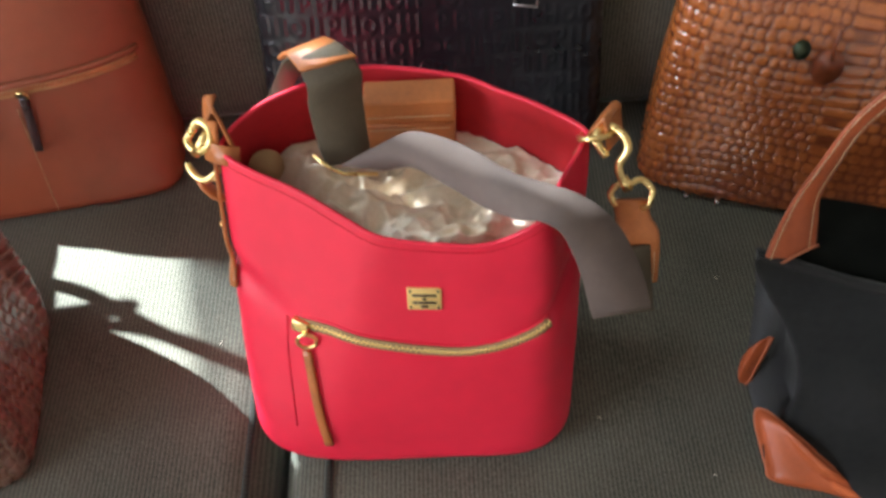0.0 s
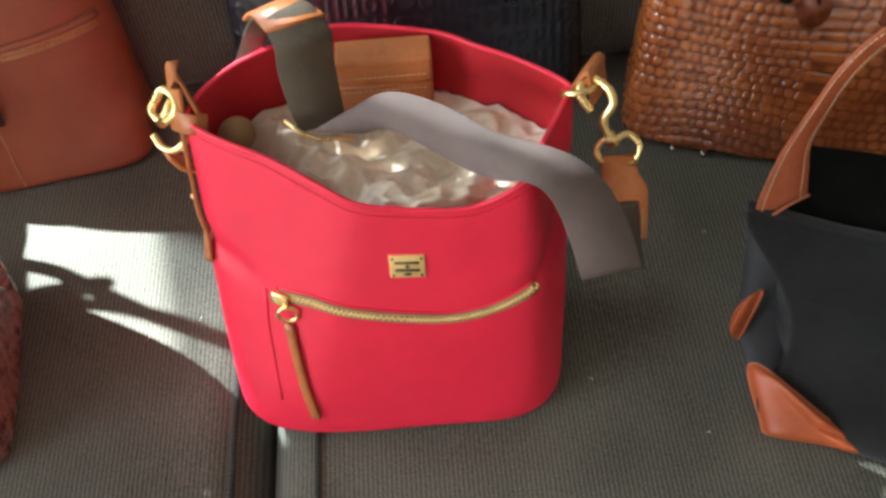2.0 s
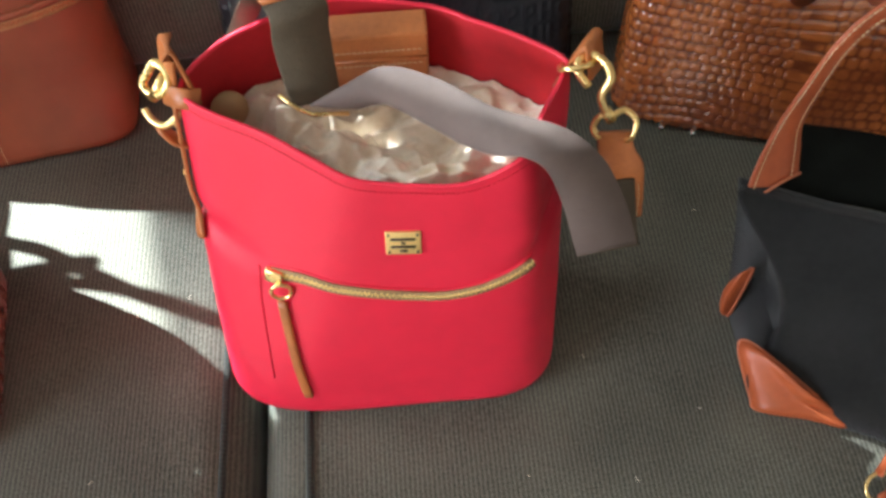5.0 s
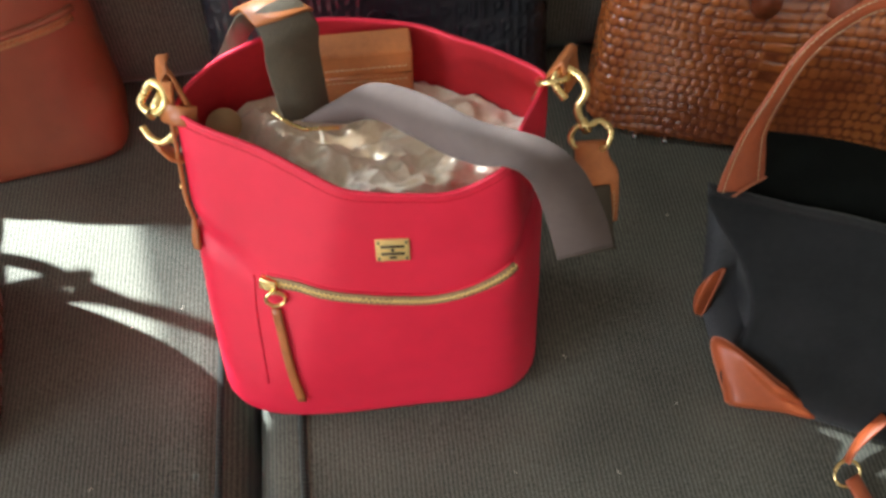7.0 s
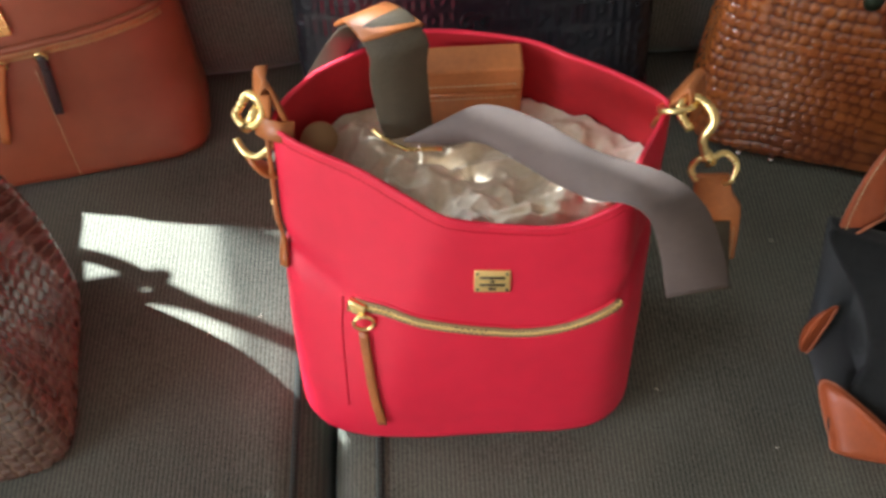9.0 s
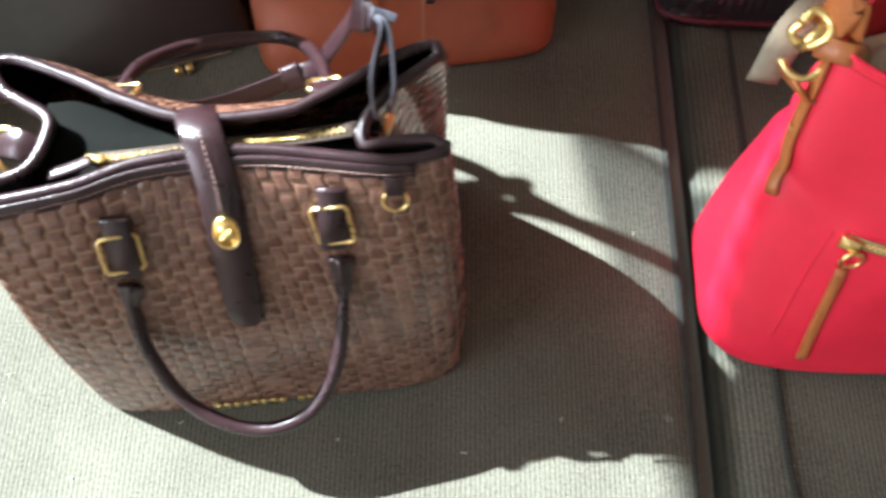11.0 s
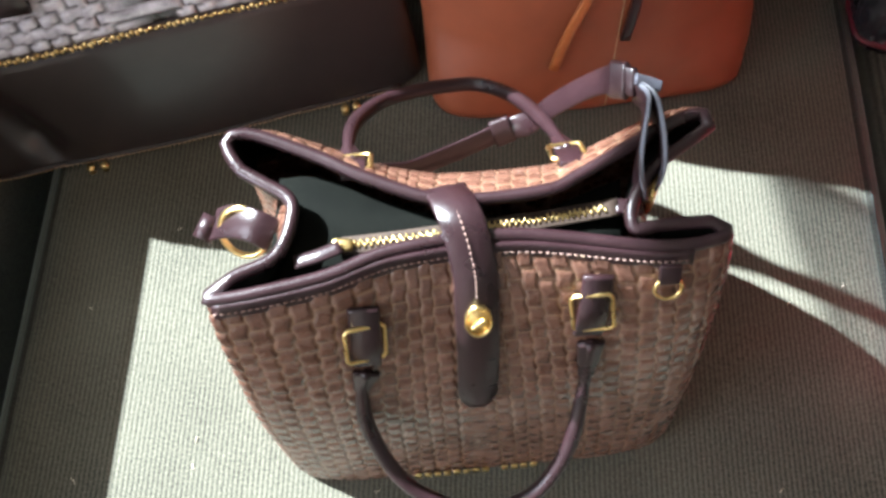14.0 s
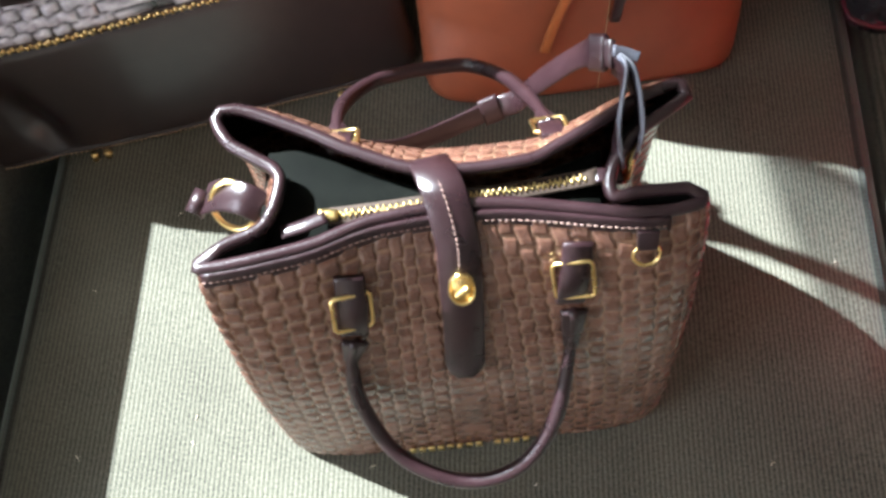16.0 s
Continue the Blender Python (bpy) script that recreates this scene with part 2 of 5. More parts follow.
def box(x0, x1, y0, y1, z0, z1, bevel=0.003, seg=2, bm=None):
    b = bmesh.new()
    bmesh.ops.create_cube(b, size=1.0)
    for v in b.verts:
        v.co = Vector(((x0 + x1) / 2 + v.co.x * (x1 - x0), (y0 + y1) / 2 + v.co.y * (y1 - y0), (z0 + z1) / 2 + v.co.z * (z1 - z0)))
    if bevel:
        bmesh.ops.bevel(b, geom=b.edges[:], offset=bevel, segments=seg, affect="EDGES", profile=0.6)
    return b


def turned(bm, m):
    for v in bm.verts:
        v.co = m @ v.co
    return bm


def ring_path(centre, r, a, b, n=28, squash=1.0, start=0.0, sweep=2 * math.pi):
    a, b, c = Vector(a).normalized(), Vector(b).normalized(), Vector(centre)
    return [c + (a * math.cos(start + sweep * i / n) + b * squash * math.sin(start + sweep * i / n)) * r for i in range(n + (0 if sweep > 6.28 else 1))]


def superellipse(theta, a, b, e):
    c, s = math.cos(theta), math.sin(theta)
    return a * math.copysign(abs(c) ** (2 / e), c), b * math.copysign(abs(s) ** (2 / e), s)


def smooth01(x, a, b):
    t = min(1.0, max(0.0, (x - a) / (b - a)))
    return t * t * (3 - 2 * t)


def pouch(base, rim, bulge, nu, nv, foot=0.02, ease=1.0, swell=0.0):
    """A soft bag wall: base(theta) -> xy, rim(k) -> xyz by angle in degrees; returns outer rows of points."""
    table = np.array(rim, float)
    turn = np.array((0, 0, 0, 360.0))
    fine = np.array([base(2 * math.pi * i / 7200) for i in range(7201)])
    run = np.r_[0, np.cumsum(np.linalg.norm(np.diff(fine, axis=0), axis=1))]
    table[:, 3] = [np.floor(a / 360) * run[-1] + np.interp(a % 360, np.arange(7201) / 20, run) for a in table[:, 3]]
    turn[3] = run[-1]
    dense = spline(np.r_[table - turn, table, table + turn, table + 2 * turn], 1600)
    ang = np.maximum.accumulate(dense[:, 3])
    ext_a, ext = ang, dense[:, :3]
    rows = [[] for _ in range(nv + 1)]
    tops, bots = [], []
    angles = np.interp(np.arange(nu) / nu * run[-1], run, np.arange(7201) * 360 / 7200)
    for i, d in enumerate(angles):
        tops.append(Vector([np.interp(i / nu * run[-1], ext_a, ext[:, k]) for k in range(3)]))
        bx, by = base(radians(d))
        bots.append(Vector((bx, by, 0)))
    mid = sum(bots, Vector()) / nu
    for j in range(nv + 1):
        v = j / nv
        for i in range(nu):
            b, t = bots[i], tops[i]
            out = b - mid
            out.z = 0
            o = out.normalized()
            p = b.lerp(t, 1 - (1 - v) ** (ease + (1.15 - ease) * smooth01(o.y, 0.0, 0.5) if swell else ease))
            p.z = t.z * v
            p += o * bulge * math.sin(math.pi * v) ** 0.8 + Vector((0, swell * smooth01(o.y, 0.1, 0.5) * (1 - v**6) * (1 - (1 - v) ** 3), 0))
            h = t.z * v
            if h < foot:
                p -= o * (foot - math.sqrt(max(0, foot**2 - (foot - h) ** 2))) * 0.9
            rows[j].append(p)
    return rows, tops, bots


def displaced(rows, relief):
    """Push a closed sheet's points along their normals by relief(i, j, p)."""
    nv, nu = len(rows), len(rows[0])
    arr = np.array([[list(p) for p in r] for r in rows])
    du = np.roll(arr, -1, 1) - np.roll(arr, 1, 1)
    dv = np.empty_like(arr)
    dv[1:-1] = arr[2:] - arr[:-2]
    dv[0], dv[-1] = arr[1] - arr[0], arr[-1] - arr[-2]
    n = np.cross(du, dv)
    n /= np.linalg.norm(n, axis=2, keepdims=True) + 1e-12
    h = np.array([[relief(i, j, arr[j, i]) for i in range(nu)] for j in range(nv)])
    return arr + n * h[..., None]


def with_relief(me, values):
    at = me.attributes.new("relief", "FLOAT", "POINT")
    at.data.foreach_set("value", np.clip(np.array(values, float), 0, 1).ravel())
    return me


def sheet(arr, closed=True):
    """A mesh straight from an array of points, quick for dense sheets."""
    nv, nu = arr.shape[:2]
    me = bpy.data.meshes.new("sheet")
    idx = np.arange(nv * nu).reshape(nv, nu)
    if closed:
        nxt = np.roll(idx, -1, 1)
        f = np.stack([idx[:-1], nxt[:-1], nxt[1:], idx[1:]], -1).reshape(-1, 4)
    else:
        f = np.stack([idx[:-1, :-1], idx[:-1, 1:], idx[1:, 1:], idx[1:, :-1]], -1).reshape(-1, 4)
    me.from_pydata(arr.reshape(-1, 3).tolist(), [], f.tolist())
    return me


def mesh_part(name, me, mat, parent, label=""):
    me.name = name
    me.polygons.foreach_set("use_smooth", [True] * len(me.polygons))
    me.materials.append(mat)
    me.update()
    ob = new(name, me)
    ob.parent = parent
    if label:
        tagged(ob, label)
    return ob


def fill_ring(ring, z_drop, rounds=6, bm=None, bottom=0.0):
    """A floor drawn inward from a ring of points."""
    c = sum((Vector(p) for p in ring), Vector()) / len(ring)
    rows = []
    for k in range(rounds + 1):
        f = 1 - k / rounds * 0.98
        rows.append([c + (Vector(p) - c) * f - Vector((0, 0, z_drop * math.sin(math.pi / 2 * k / rounds))) for p in ring])
    bm, vs = grid(rows, True, bm)
    bm.faces.new(vs[-1])
    return bm

# ---------------------------------------------------------------- room
FLOOR_Z, CEIL_Z = -0.46, 2.75


def slab(name, x0, x1, y0, y1, z0, z1, mat, bevel=0.0):
    ob = link(name, box(x0, x1, y0, y1, z0, z1, bevel), mat, smooth=False)
    return ob


tagged(slab("floor", -3.2, 2.7, -3.2, 1.15, FLOOR_Z - 0.1, FLOOR_Z, WOODFLOOR), "brown carpet floor of the living room", "floor", kind="structure")
tagged(slab("ceiling", -3.2, 2.7, -3.2, 1.15, CEIL_Z, CEIL_Z + 0.1, WALL), "plain warm white ceiling", "ceiling", kind="structure")


def window_wall(name, span, level, hole, rise, place):
    """A wall with one opening. place(u, depth, z) gives a corner in the room."""
    bm = bmesh.new()
    for u0, u1, z0, z1 in ((span[0], hole[0], *level), (hole[1], span[1], *level), (*hole, level[0], rise[0]), (*hole, rise[1], level[1])):
        b = bmesh.new()
        bmesh.ops.create_cube(b, size=1.0)
        for v in b.verts:
            v.co = Vector(place(u0 if v.co.x < 0 else u1, 0.0 if v.co.y < 0 else 0.12, z0 if v.co.z < 0 else z1))
        bmesh.ops.recalc_face_normals(b, faces=b.faces[:])
        me = bpy.data.meshes.new("t")
        b.to_mesh(me)
        b.free()
        bm.from_mesh(me)
        bpy.data.meshes.remove(me)
    return link(name, bm, WALL, smooth=False)


tagged(window_wall("wall_back", (-3.2, 2.7), (FLOOR_Z, CEIL_Z), (-3.12, -1.6), (0.8, 2.66), lambda u, d, z: (u, 1.03 + d * 0.5, z)), "warm white wall with a wide window behind the sofa", "wall", kind="structure")
# the opening is added in this unseen wall, beside the fill lamp
tagged(window_wall("wall_left", (-3.2, 1.03), (FLOOR_Z, CEIL_Z), (-2.4, -0.6), (0.55, 1.95), lambda u, d, z: (-3.2 - d, u, z)), "warm white side wall with an added opening by the fill lamp", "wall", kind="structure")


def sun_fader():
    """A thin pleated sheet, unseen, added to dim sun at one side, slant-edged."""
    rows = []
    for j in range(25):
        z = 0.82 + 1.2 * j / 24
        edge = -1.74 - 0.8 * (z - 1.66)
        rows.append([(edge + (-1.605 - edge) * i / 90, 1.018 + 0.003 * math.sin(i * 0.9 + 0.4 * math.sin(z * 2)), z) for i in range(91)])
    bm, _ = grid(rows)
    return bm


def sun_blocker():
    """An unseen sheet added across the window's top corner to block sun, pleated lengthwise."""
    rows = []
    for j in range(25):
        z = 1.99 + 0.66 * j / 24
        edge = -1.99 - 0.8 * (z - 1.97)
        rows.append([(edge + (-1.55 - edge) * i / 120, 0.995 + 0.008 * math.sin(i * 0.55), z) for i in range(121)])
    bm, _ = grid(rows)
    bmesh.ops.solidify(bm, geom=bm.faces[:], thickness=0.003)
    return bm


# added out of view, keeps sun off the red bag
tagged(link("sun_blocker", sun_blocker(), BLOCKER_CLOTH), "unseen beige sheet added across the window top to block sun", "curtain", kind="structure")
# this curtain is added out of view to fade the sun rightwards
tagged(link("curtain", sun_fader(), FADER), "unseen sheer sheet added across part of the window to dim sun", "curtain", kind="structure")
tagged(slab("wall_right", 2.7, 2.82, -3.2, 1.15, FLOOR_Z, CEIL_Z, WALL), "plain warm white wall", "wall", kind="structure")
tagged(slab("wall_front", -3.2, 2.7, -3.32, -3.2, FLOOR_Z, CEIL_Z, WALL), "plain warm white wall", "wall", kind="structure")

# ---------------------------------------------------------------- sofa
sofa = thing("sofa", (0, 0.1, FLOOR_Z), "grey-green ribbed corduroy sofa in patches of sun", "sofa")


def cushion(name, x0, x1, y0, y1, z0, z1, r, crown, parent, label, inset=0.0275):
    """A filled cushion with rounded border and a domed top."""
    rows = []
    cx, cy = (x0 + x1) / 2, (y0 + y1) / 2
    prof = [(0.0, z0)] + [(r * (1 - math.cos(a)), z1 - r + r * math.sin(a)) for a in np.linspace(0, math.pi / 2, 7)]
    prof += [(r + d, z1) for d in (0.006, 0.012, 0.02, 0.03, 0.045, 0.07, 0.1, 0.14, 0.18, 0.22)]
    sizes = [((x1 - x0) / 2 - d, (y1 - y0) / 2 - d, z) for d, z in prof]
    sizes += [(sizes[-1][0] * f, sizes[-1][1] * f, z1) for f in (0.8, 0.6, 0.4, 0.2, 0.08, 0.01)]
    for a, b, z in sizes:
        ring = []
        for i in range(200):
            sx, sy = superellipse(2 * math.pi * (i + 0.5) / 200, a, b, 14)
            x, y = cx + sx, cy + sy
            dome = crown * (1 - ((x - cx) / (x1 - x0) * 2) ** 4) * (1 - ((y - cy) / (y1 - y0) * 2) ** 4) if z > z1 - r * 0.6 else 0
            n = noise.noise(Vector((x * 5, y * 5, z * 3))) * 0.002
            ring.append((x, y, z + dome + n))
        rows.append(ring)
    bm, vs = grid(rows, True)
    bm.faces.new(vs[-1])
    bm.faces.new(vs[0][::-1])
    ob = part(name, bm, CLOTH, parent, label)
    seam = []
    for i in range(160):
        th = 2 * math.pi * (i + 0.5) / 160
        seam.append((cx + superellipse(th, (x1 - x0) / 2 - inset, 1, 14)[0], cy + superellipse(th, 1, (y1 - y0) / 2 - inset, 14)[1], z1 - (r * 0.14 if inset < r * 0.7 else 0.001)))
    part("welt", tube(seam, 0.0042, 8, closed=True), WELT, ob, "corded welt along the cushion seam")
    return ob


SEATS = [(-0.985, -0.094), (-0.086, 0.82)]
for (a, b), inset in zip(SEATS, (0.0275, 0.05)):
    local(cushion("seat_cushion", a, b, -0.24, 0.60, -0.17, 0.0, 0.05, 0.0, sofa, "ribbed seat cushion", inset), sofa)


def back_cushion(x0, x1):
    bm = bmesh.new()
    rows = []
    n = 40
    for j in range(31):
        v = j / 30
        ring = []
        for i in range(n):
            th = 2 * math.pi * i / n
            sx, sy = superellipse(th, (x1 - x0) / 2, 0.10, 5)
            swell = 1 + 0.12 * math.sin(math.pi * v)
            rnd = 1 - 0.35 * max(0, (v - 0.88) / 0.12) ** 2 - 0.2 * max(0, (0.08 - v) / 0.08) ** 2
            z = v * 0.44 + 0.002
            ring.append(((x0 + x1) / 2 + sx * (0.985 + 0.015 * rnd), 0.545 + sy * swell * rnd + z * 0.22, z))
        rows.append(ring)
    bm, vs = grid(rows, True)
    bm.faces.new(vs[-1]), bm.faces.new(vs[0][::-1])
    return bm


for a, b in SEATS:
    local(part("back_cushion", back_cushion(a, b), CLOTH, sofa, "ribbed back cushion"), sofa)
local(part("base_frame", box(-1.25, 1.05, -0.22, 0.85, FLOOR_Z + 0.05, -0.172, 0.02), CLOTH, sofa, "upholstered sofa base"), sofa)
local(part("back_frame", box(-1.25, 1.05, 0.76, 0.9, -0.17, 0.42, 0.03), CLOTH, sofa, "upholstered sofa back"), sofa)
local(part("arm", box(-1.25, -1.03, -0.24, 0.74, -0.17, 0.218, 0.045, 4), CLOTH, sofa, "padded sofa arm"), sofa)
local(part("arm", box(0.83, 1.05, -0.24, 0.74, -0.17, 0.18, 0.045, 4), CLOTH, sofa, "padded sofa arm"), sofa)
for fx in (-1.15, 1.0):
    for fy in (-0.17, 0.8):
        local(part("foot", box(fx - 0.03, fx + 0.03, fy - 0.03, fy + 0.03, FLOOR_Z, FLOOR_Z + 0.06, 0.006), ESPRESSO, sofa), sofa)

# ---------------------------------------------------------------- bags: walls
REST = 0.003


def red_base(t):
    x, y = superellipse(t, 0.163, 0.096, 3.8)
    return 0.0515 + x, 0.064 + y - 0.02 * x


RED_RIM = [(-0.086, 0.118, 0.317, 200), (-0.024, 0.080, 0.307, 232), (0.012, 0.058, 0.298, 246), (0.044, 0.041, 0.291, 258), (0.094, 0.034, 0.288, 278),
           (0.132, 0.033, 0.291, 292), (0.170, 0.040, 0.311, 312), (0.186, 0.075, 0.312, 336), (0.207, 0.108, 0.320, 356), (0.209, 0.122, 0.322, 372), (0.179, 0.148, 0.322, 402), (0.146, 0.168, 0.323, 420),
           (0.106, 0.189, 0.324, 440), (0.028, 0.200, 0.326, 462), (-0.022, 0.178, 0.330, 488), (-0.064, 0.158, 0.324, 520)]
red_rows, red_top, red_bot = pouch(red_base, RED_RIM, 0.003, 260, 60)
red_bag = thing("handbag", (0.052, 0.062, REST), "red pebbled leather bucket handbag stuffed with tissue paper", "handbag")
red_arr = displaced(red_rows, lambda i, j, p: 0.0016 * noise.noise(Vector(p) * 14) + 0.003 * noise.noise(Vector(p) * 6 + Vector((3, 1, 2))) - 0.005 * smooth01(abs(p[0] - 0.05), 0.08, 0.14) * math.exp(-((p[2] - 0.14 - 0.5 * abs(p[0] - 0.05)) / 0.014) ** 2)) + np.array((0, 0, REST))
inner = red_arr[14:] + 0.0
cen = np.array((0.052, 0.1, 0))
dirs = inner - cen
dirs[..., 2] = 0
inner = inner - dirs / np.linalg.norm(dirs, axis=2, keepdims=True) * 0.0045
red_body = local(mesh_part("body", sheet(red_arr), RED, red_bag, "red pebbled leather wall"), red_bag)
bm = bmesh.new()
bm.from_mesh(red_body.data)
ring = [v for v in bm.verts if v.index < 260]
bm.faces.new(sorted(ring, key=lambda v: -v.index))
bm.to_mesh(red_body.data)
bm.free()
local(mesh_part("lining", sheet(inner[::-1]), RED_LINE, red_bag, "red lining"), red_bag)
local(part("rim", tube([(p + q) / 2 for p, q in zip(inner[-1], red_arr[-1])], 0.0022, 8, closed=True), RED, red_bag, "turned red edge"), red_bag)

# woven satchel
SAT_YAW = radians(7.1)


def sat_base(t):
    x, y = superellipse(t, 0.175, 0.112, 7.0)
    return -0.523 + x * math.cos(SAT_YAW) - y * math.sin(SAT_YAW), 0.051 + x * math.sin(SAT_YAW) + y * math.cos(SAT_YAW)


SAT_RIM = [
    (-0.685, 0.004, 0.280, 218.0),
    (-0.618, 0.020, 0.280, 259.5),
    (-0.568, 0.041, 0.280, 268.7),
    (-0.494, 0.052, 0.280, 271.1),
    (-0.402, 0.045, 0.280, 297.7),
    (-0.360, 0.053, 0.280, 343.0),
    (-0.368, 0.063, 0.280, 348.8),
    (-0.401, 0.060, 0.279, 354.7),
    (-0.416, 0.058, 0.278, 360.5),
    (-0.417, 0.075, 0.280, 366.3),
    (-0.399, 0.104, 0.281, 372.2),
    (-0.364, 0.130, 0.285, 378.0),
    (-0.371, 0.139, 0.285, 383.0),
    (-0.397, 0.128, 0.285, 419.3),
    (-0.425, 0.110, 0.284, 433.6),
    (-0.452, 0.093, 0.283, 442.3),
    (-0.475, 0.082, 0.282, 446.8),
    (-0.539, 0.076, 0.280, 450.0),
    (-0.589, 0.090, 0.280, 453.8),
    (-0.626, 0.106, 0.281, 463.1),
    (-0.671, 0.121, 0.283, 498.0),
    (-0.688, 0.116, 0.283, 508.0),
    (-0.675, 0.094, 0.281, 519.7),
    (-0.644, 0.077, 0.280, 531.3),
    (-0.639, 0.060, 0.280, 543.0),
    (-0.647, 0.034, 0.280, 554.7),
    (-0.672, 0.020, 0.280, 566.3),
]
SAT_NU, SAT_NV = 960, 220
sat_rows, sat_top, sat_bot = pouch(sat_base, SAT_RIM, 0.004, SAT_NU, SAT_NV, foot=0.008, ease=0.65, swell=0.04)
peri = [0.0]
for i in range(1, SAT_NU + 1):
    peri.append(peri[-1] + (sat_bot[i % SAT_NU] - sat_bot[i - 1]).length)
CELLS_U, CELLS_V = 2 * round(peri[-1] / 0.0118 / 2), 19


def weave(u, v):
    """Height of pillowed strands, each column half a step off the last, at u, v in cells."""
    u += 0.07 * math.sin(2 * math.pi * v)
    i = math.floor(u)
    fu, fv = u - i, (v + 0.5 * (i % 2)) % 1.0
    edge = min(fu, 1 - fu, fv * 1.15, (1 - fv) * 1.15)
    return smooth01(edge, 0.0, 0.15) * (0.8 + 0.2 * math.sin(math.pi * fv))


satchel = thing("satchel", (-0.53, 0.012, REST), "brown woven-leather satchel with dark plum trim and gold hardware", "handbag")
sat_arr = displaced(sat_rows, lambda i, j, p: 0.0017 * weave(peri[i] / peri[-1] * CELLS_U, j / SAT_NV * CELLS_V) + 0.002 * noise.noise(Vector(p) * 9)) + np.array((0, 0, REST))
sat_body = local(mesh_part("body", with_relief(sheet(sat_arr), [[weave(peri[i] / peri[-1] * CELLS_U, j / SAT_NV * CELLS_V) * 2.2 - 0.25 for i in range(SAT_NU)] for j in range(SAT_NV + 1)]), WOVEN, satchel, "embossed basket-weave leather wall"), satchel)
local(part("bottom", fill_ring([Vector(p) for p in sat_arr[0]], 0.0), WOVEN, satchel, "dark woven bottom"), satchel)

# ---------------------------------------------------------------- surface helpers
from mathutils.bvhtree import BVHTree


def bvh_of(arr):
    nv, nu = arr.shape[:2]
    idx = np.arange(nv * nu).reshape(nv, nu)
    nxt = np.roll(idx, -1, 1)
    f = np.stack([idx[:-1], nxt[:-1], nxt[1:], idx[1:]], -1).reshape(-1, 4)
    return BVHTree.FromPolygons([Vector(p) for p in arr.reshape(-1, 3)], f.tolist())


def front(bvh, x, z, lift=0.0):
    """The point of a bag's front at x, z, lifted off by so much, and the normal."""
    p, n, _, _ = bvh.ray_cast(Vector((x, -0.6, z)), Vector((0, 1, 0)))
    if p is None:
        p, n, _, _ = bvh.find_nearest(Vector((x, 0.0, z)))
    if n.y > 0:
        n = -n
    return p + n * lift, n


def near(bvh, p, lift=0.0):
    q, n, _, _ = bvh.find_nearest(Vector(p))
    if (Vector(p) - q).dot(n) < 0:
        n = -n
    return q + n * lift, n


def band(path_pts, normals, width, thick, bm=None):
    """A strip laid on a surface: points with normals."""
    bm = bm or bmesh.new()
    rows = []
    n = len(path_pts)
    for i in range(n):
        t = (path_pts[min(i + 1, n - 1)] - path_pts[max(i - 1, 0)]).normalized()
        w = t.cross(normals[i]).normalized() * width / 2
        u = normals[i] * thick
        p = path_pts[i]
        rows.append([p - w - u * 0.3, p - w * 1.0 + u * 0.7, p - w * 0.75 + u, p + w * 0.75 + u, p + w + u * 0.7, p + w - u * 0.3])
    _, vs = grid(rows, True, bm)
    bm.faces.new(vs[0][::-1]), bm.faces.new(vs[-1])
    bmesh.ops.recalc_face_normals(bm, faces=bm.faces[:])
    return bm


def teeth(pts, normals, pitch, width, size, bm=None):
    """Zipper teeth in two meshing rows along a line."""
    bm = bm or bmesh.new()
    d, k, last = 0.0, 0, None
    dense = spline([tuple(p) + tuple(n) for p, n in zip(pts, normals)], len(pts) * 12)
    for row in dense:
        p, n = Vector(row[:3]), Vector(row[3:]).normalized()
        if last is not None:
            d += (p - last).length
            if d >= pitch:
                d = 0.0
                t = (p - last).normalized()
                w = t.cross(n).normalized()
                side = 1 if k % 2 else -1
                k += 1
                c = p + w * side * width * 0.2
                vs = []
                for sz in (-0.2, 1):
                    for sx, sy in ((-1, -1), (1, -1), (1, 1), (-1, 1)):
                        vs.append(bm.verts.new(c + t * sx * size * 0.5 + w * sy * width * 0.42 + n * sz * size * 0.7))
                for q in ((4, 5, 6, 7), (0, 1, 5, 4), (1, 2, 6, 5), (2, 3, 7, 6), (3, 0, 4, 7)):
                    bm.faces.new([vs[m] for m in q])
        last = p
    return bm


def stitches(pts, normals, step, length, r, bm=None):
    bm = bm or bmesh.new()
    dense = spline([tuple(p) + tuple(n) for p, n in zip(pts, normals)], len(pts) * 14)
    d, start, last = 0.0, None, None
    for row in dense:
        p = Vector(row[:3])
        if last is None:
            last, start = p, p
            continue
        d += (p - last).length
        last = p
        if start is not None and d >= length:
            tube([start, start.lerp(p, 0.5) + Vector(row[3:]).normalized() * r * 0.6, p], r, 5, bm=bm)
            start = None
        if d >= step:
            d, start = 0.0, p
    return bm


def oriented(bm, p, n, up=(0, 0, 1)):
    """Stand a mesh built with its face to -y at p, facing n."""
    n = Vector(n).normalized()
    x = Vector(up).cross(-n).normalized() * -1
    x = (-n).cross(Vector(up)).normalized()
    z = x.cross(-n).normalized()
    m = Matrix((( x.x, -n.x, z.x, p[0]), (x.y, -n.y, z.y, p[1]), (x.z, -n.z, z.z, p[2]), (0, 0, 0, 1)))
    return turned(bm, m)


def join_into(bm, other):
    me = bpy.data.meshes.new("t")
    other.to_mesh(me)
    other.free()
    bm.from_mesh(me)
    bpy.data.meshes.remove(me)
    return bm


# ---------------------------------------------------------------- red handbag: details
def P(ob):
    return local(ob, red_bag)


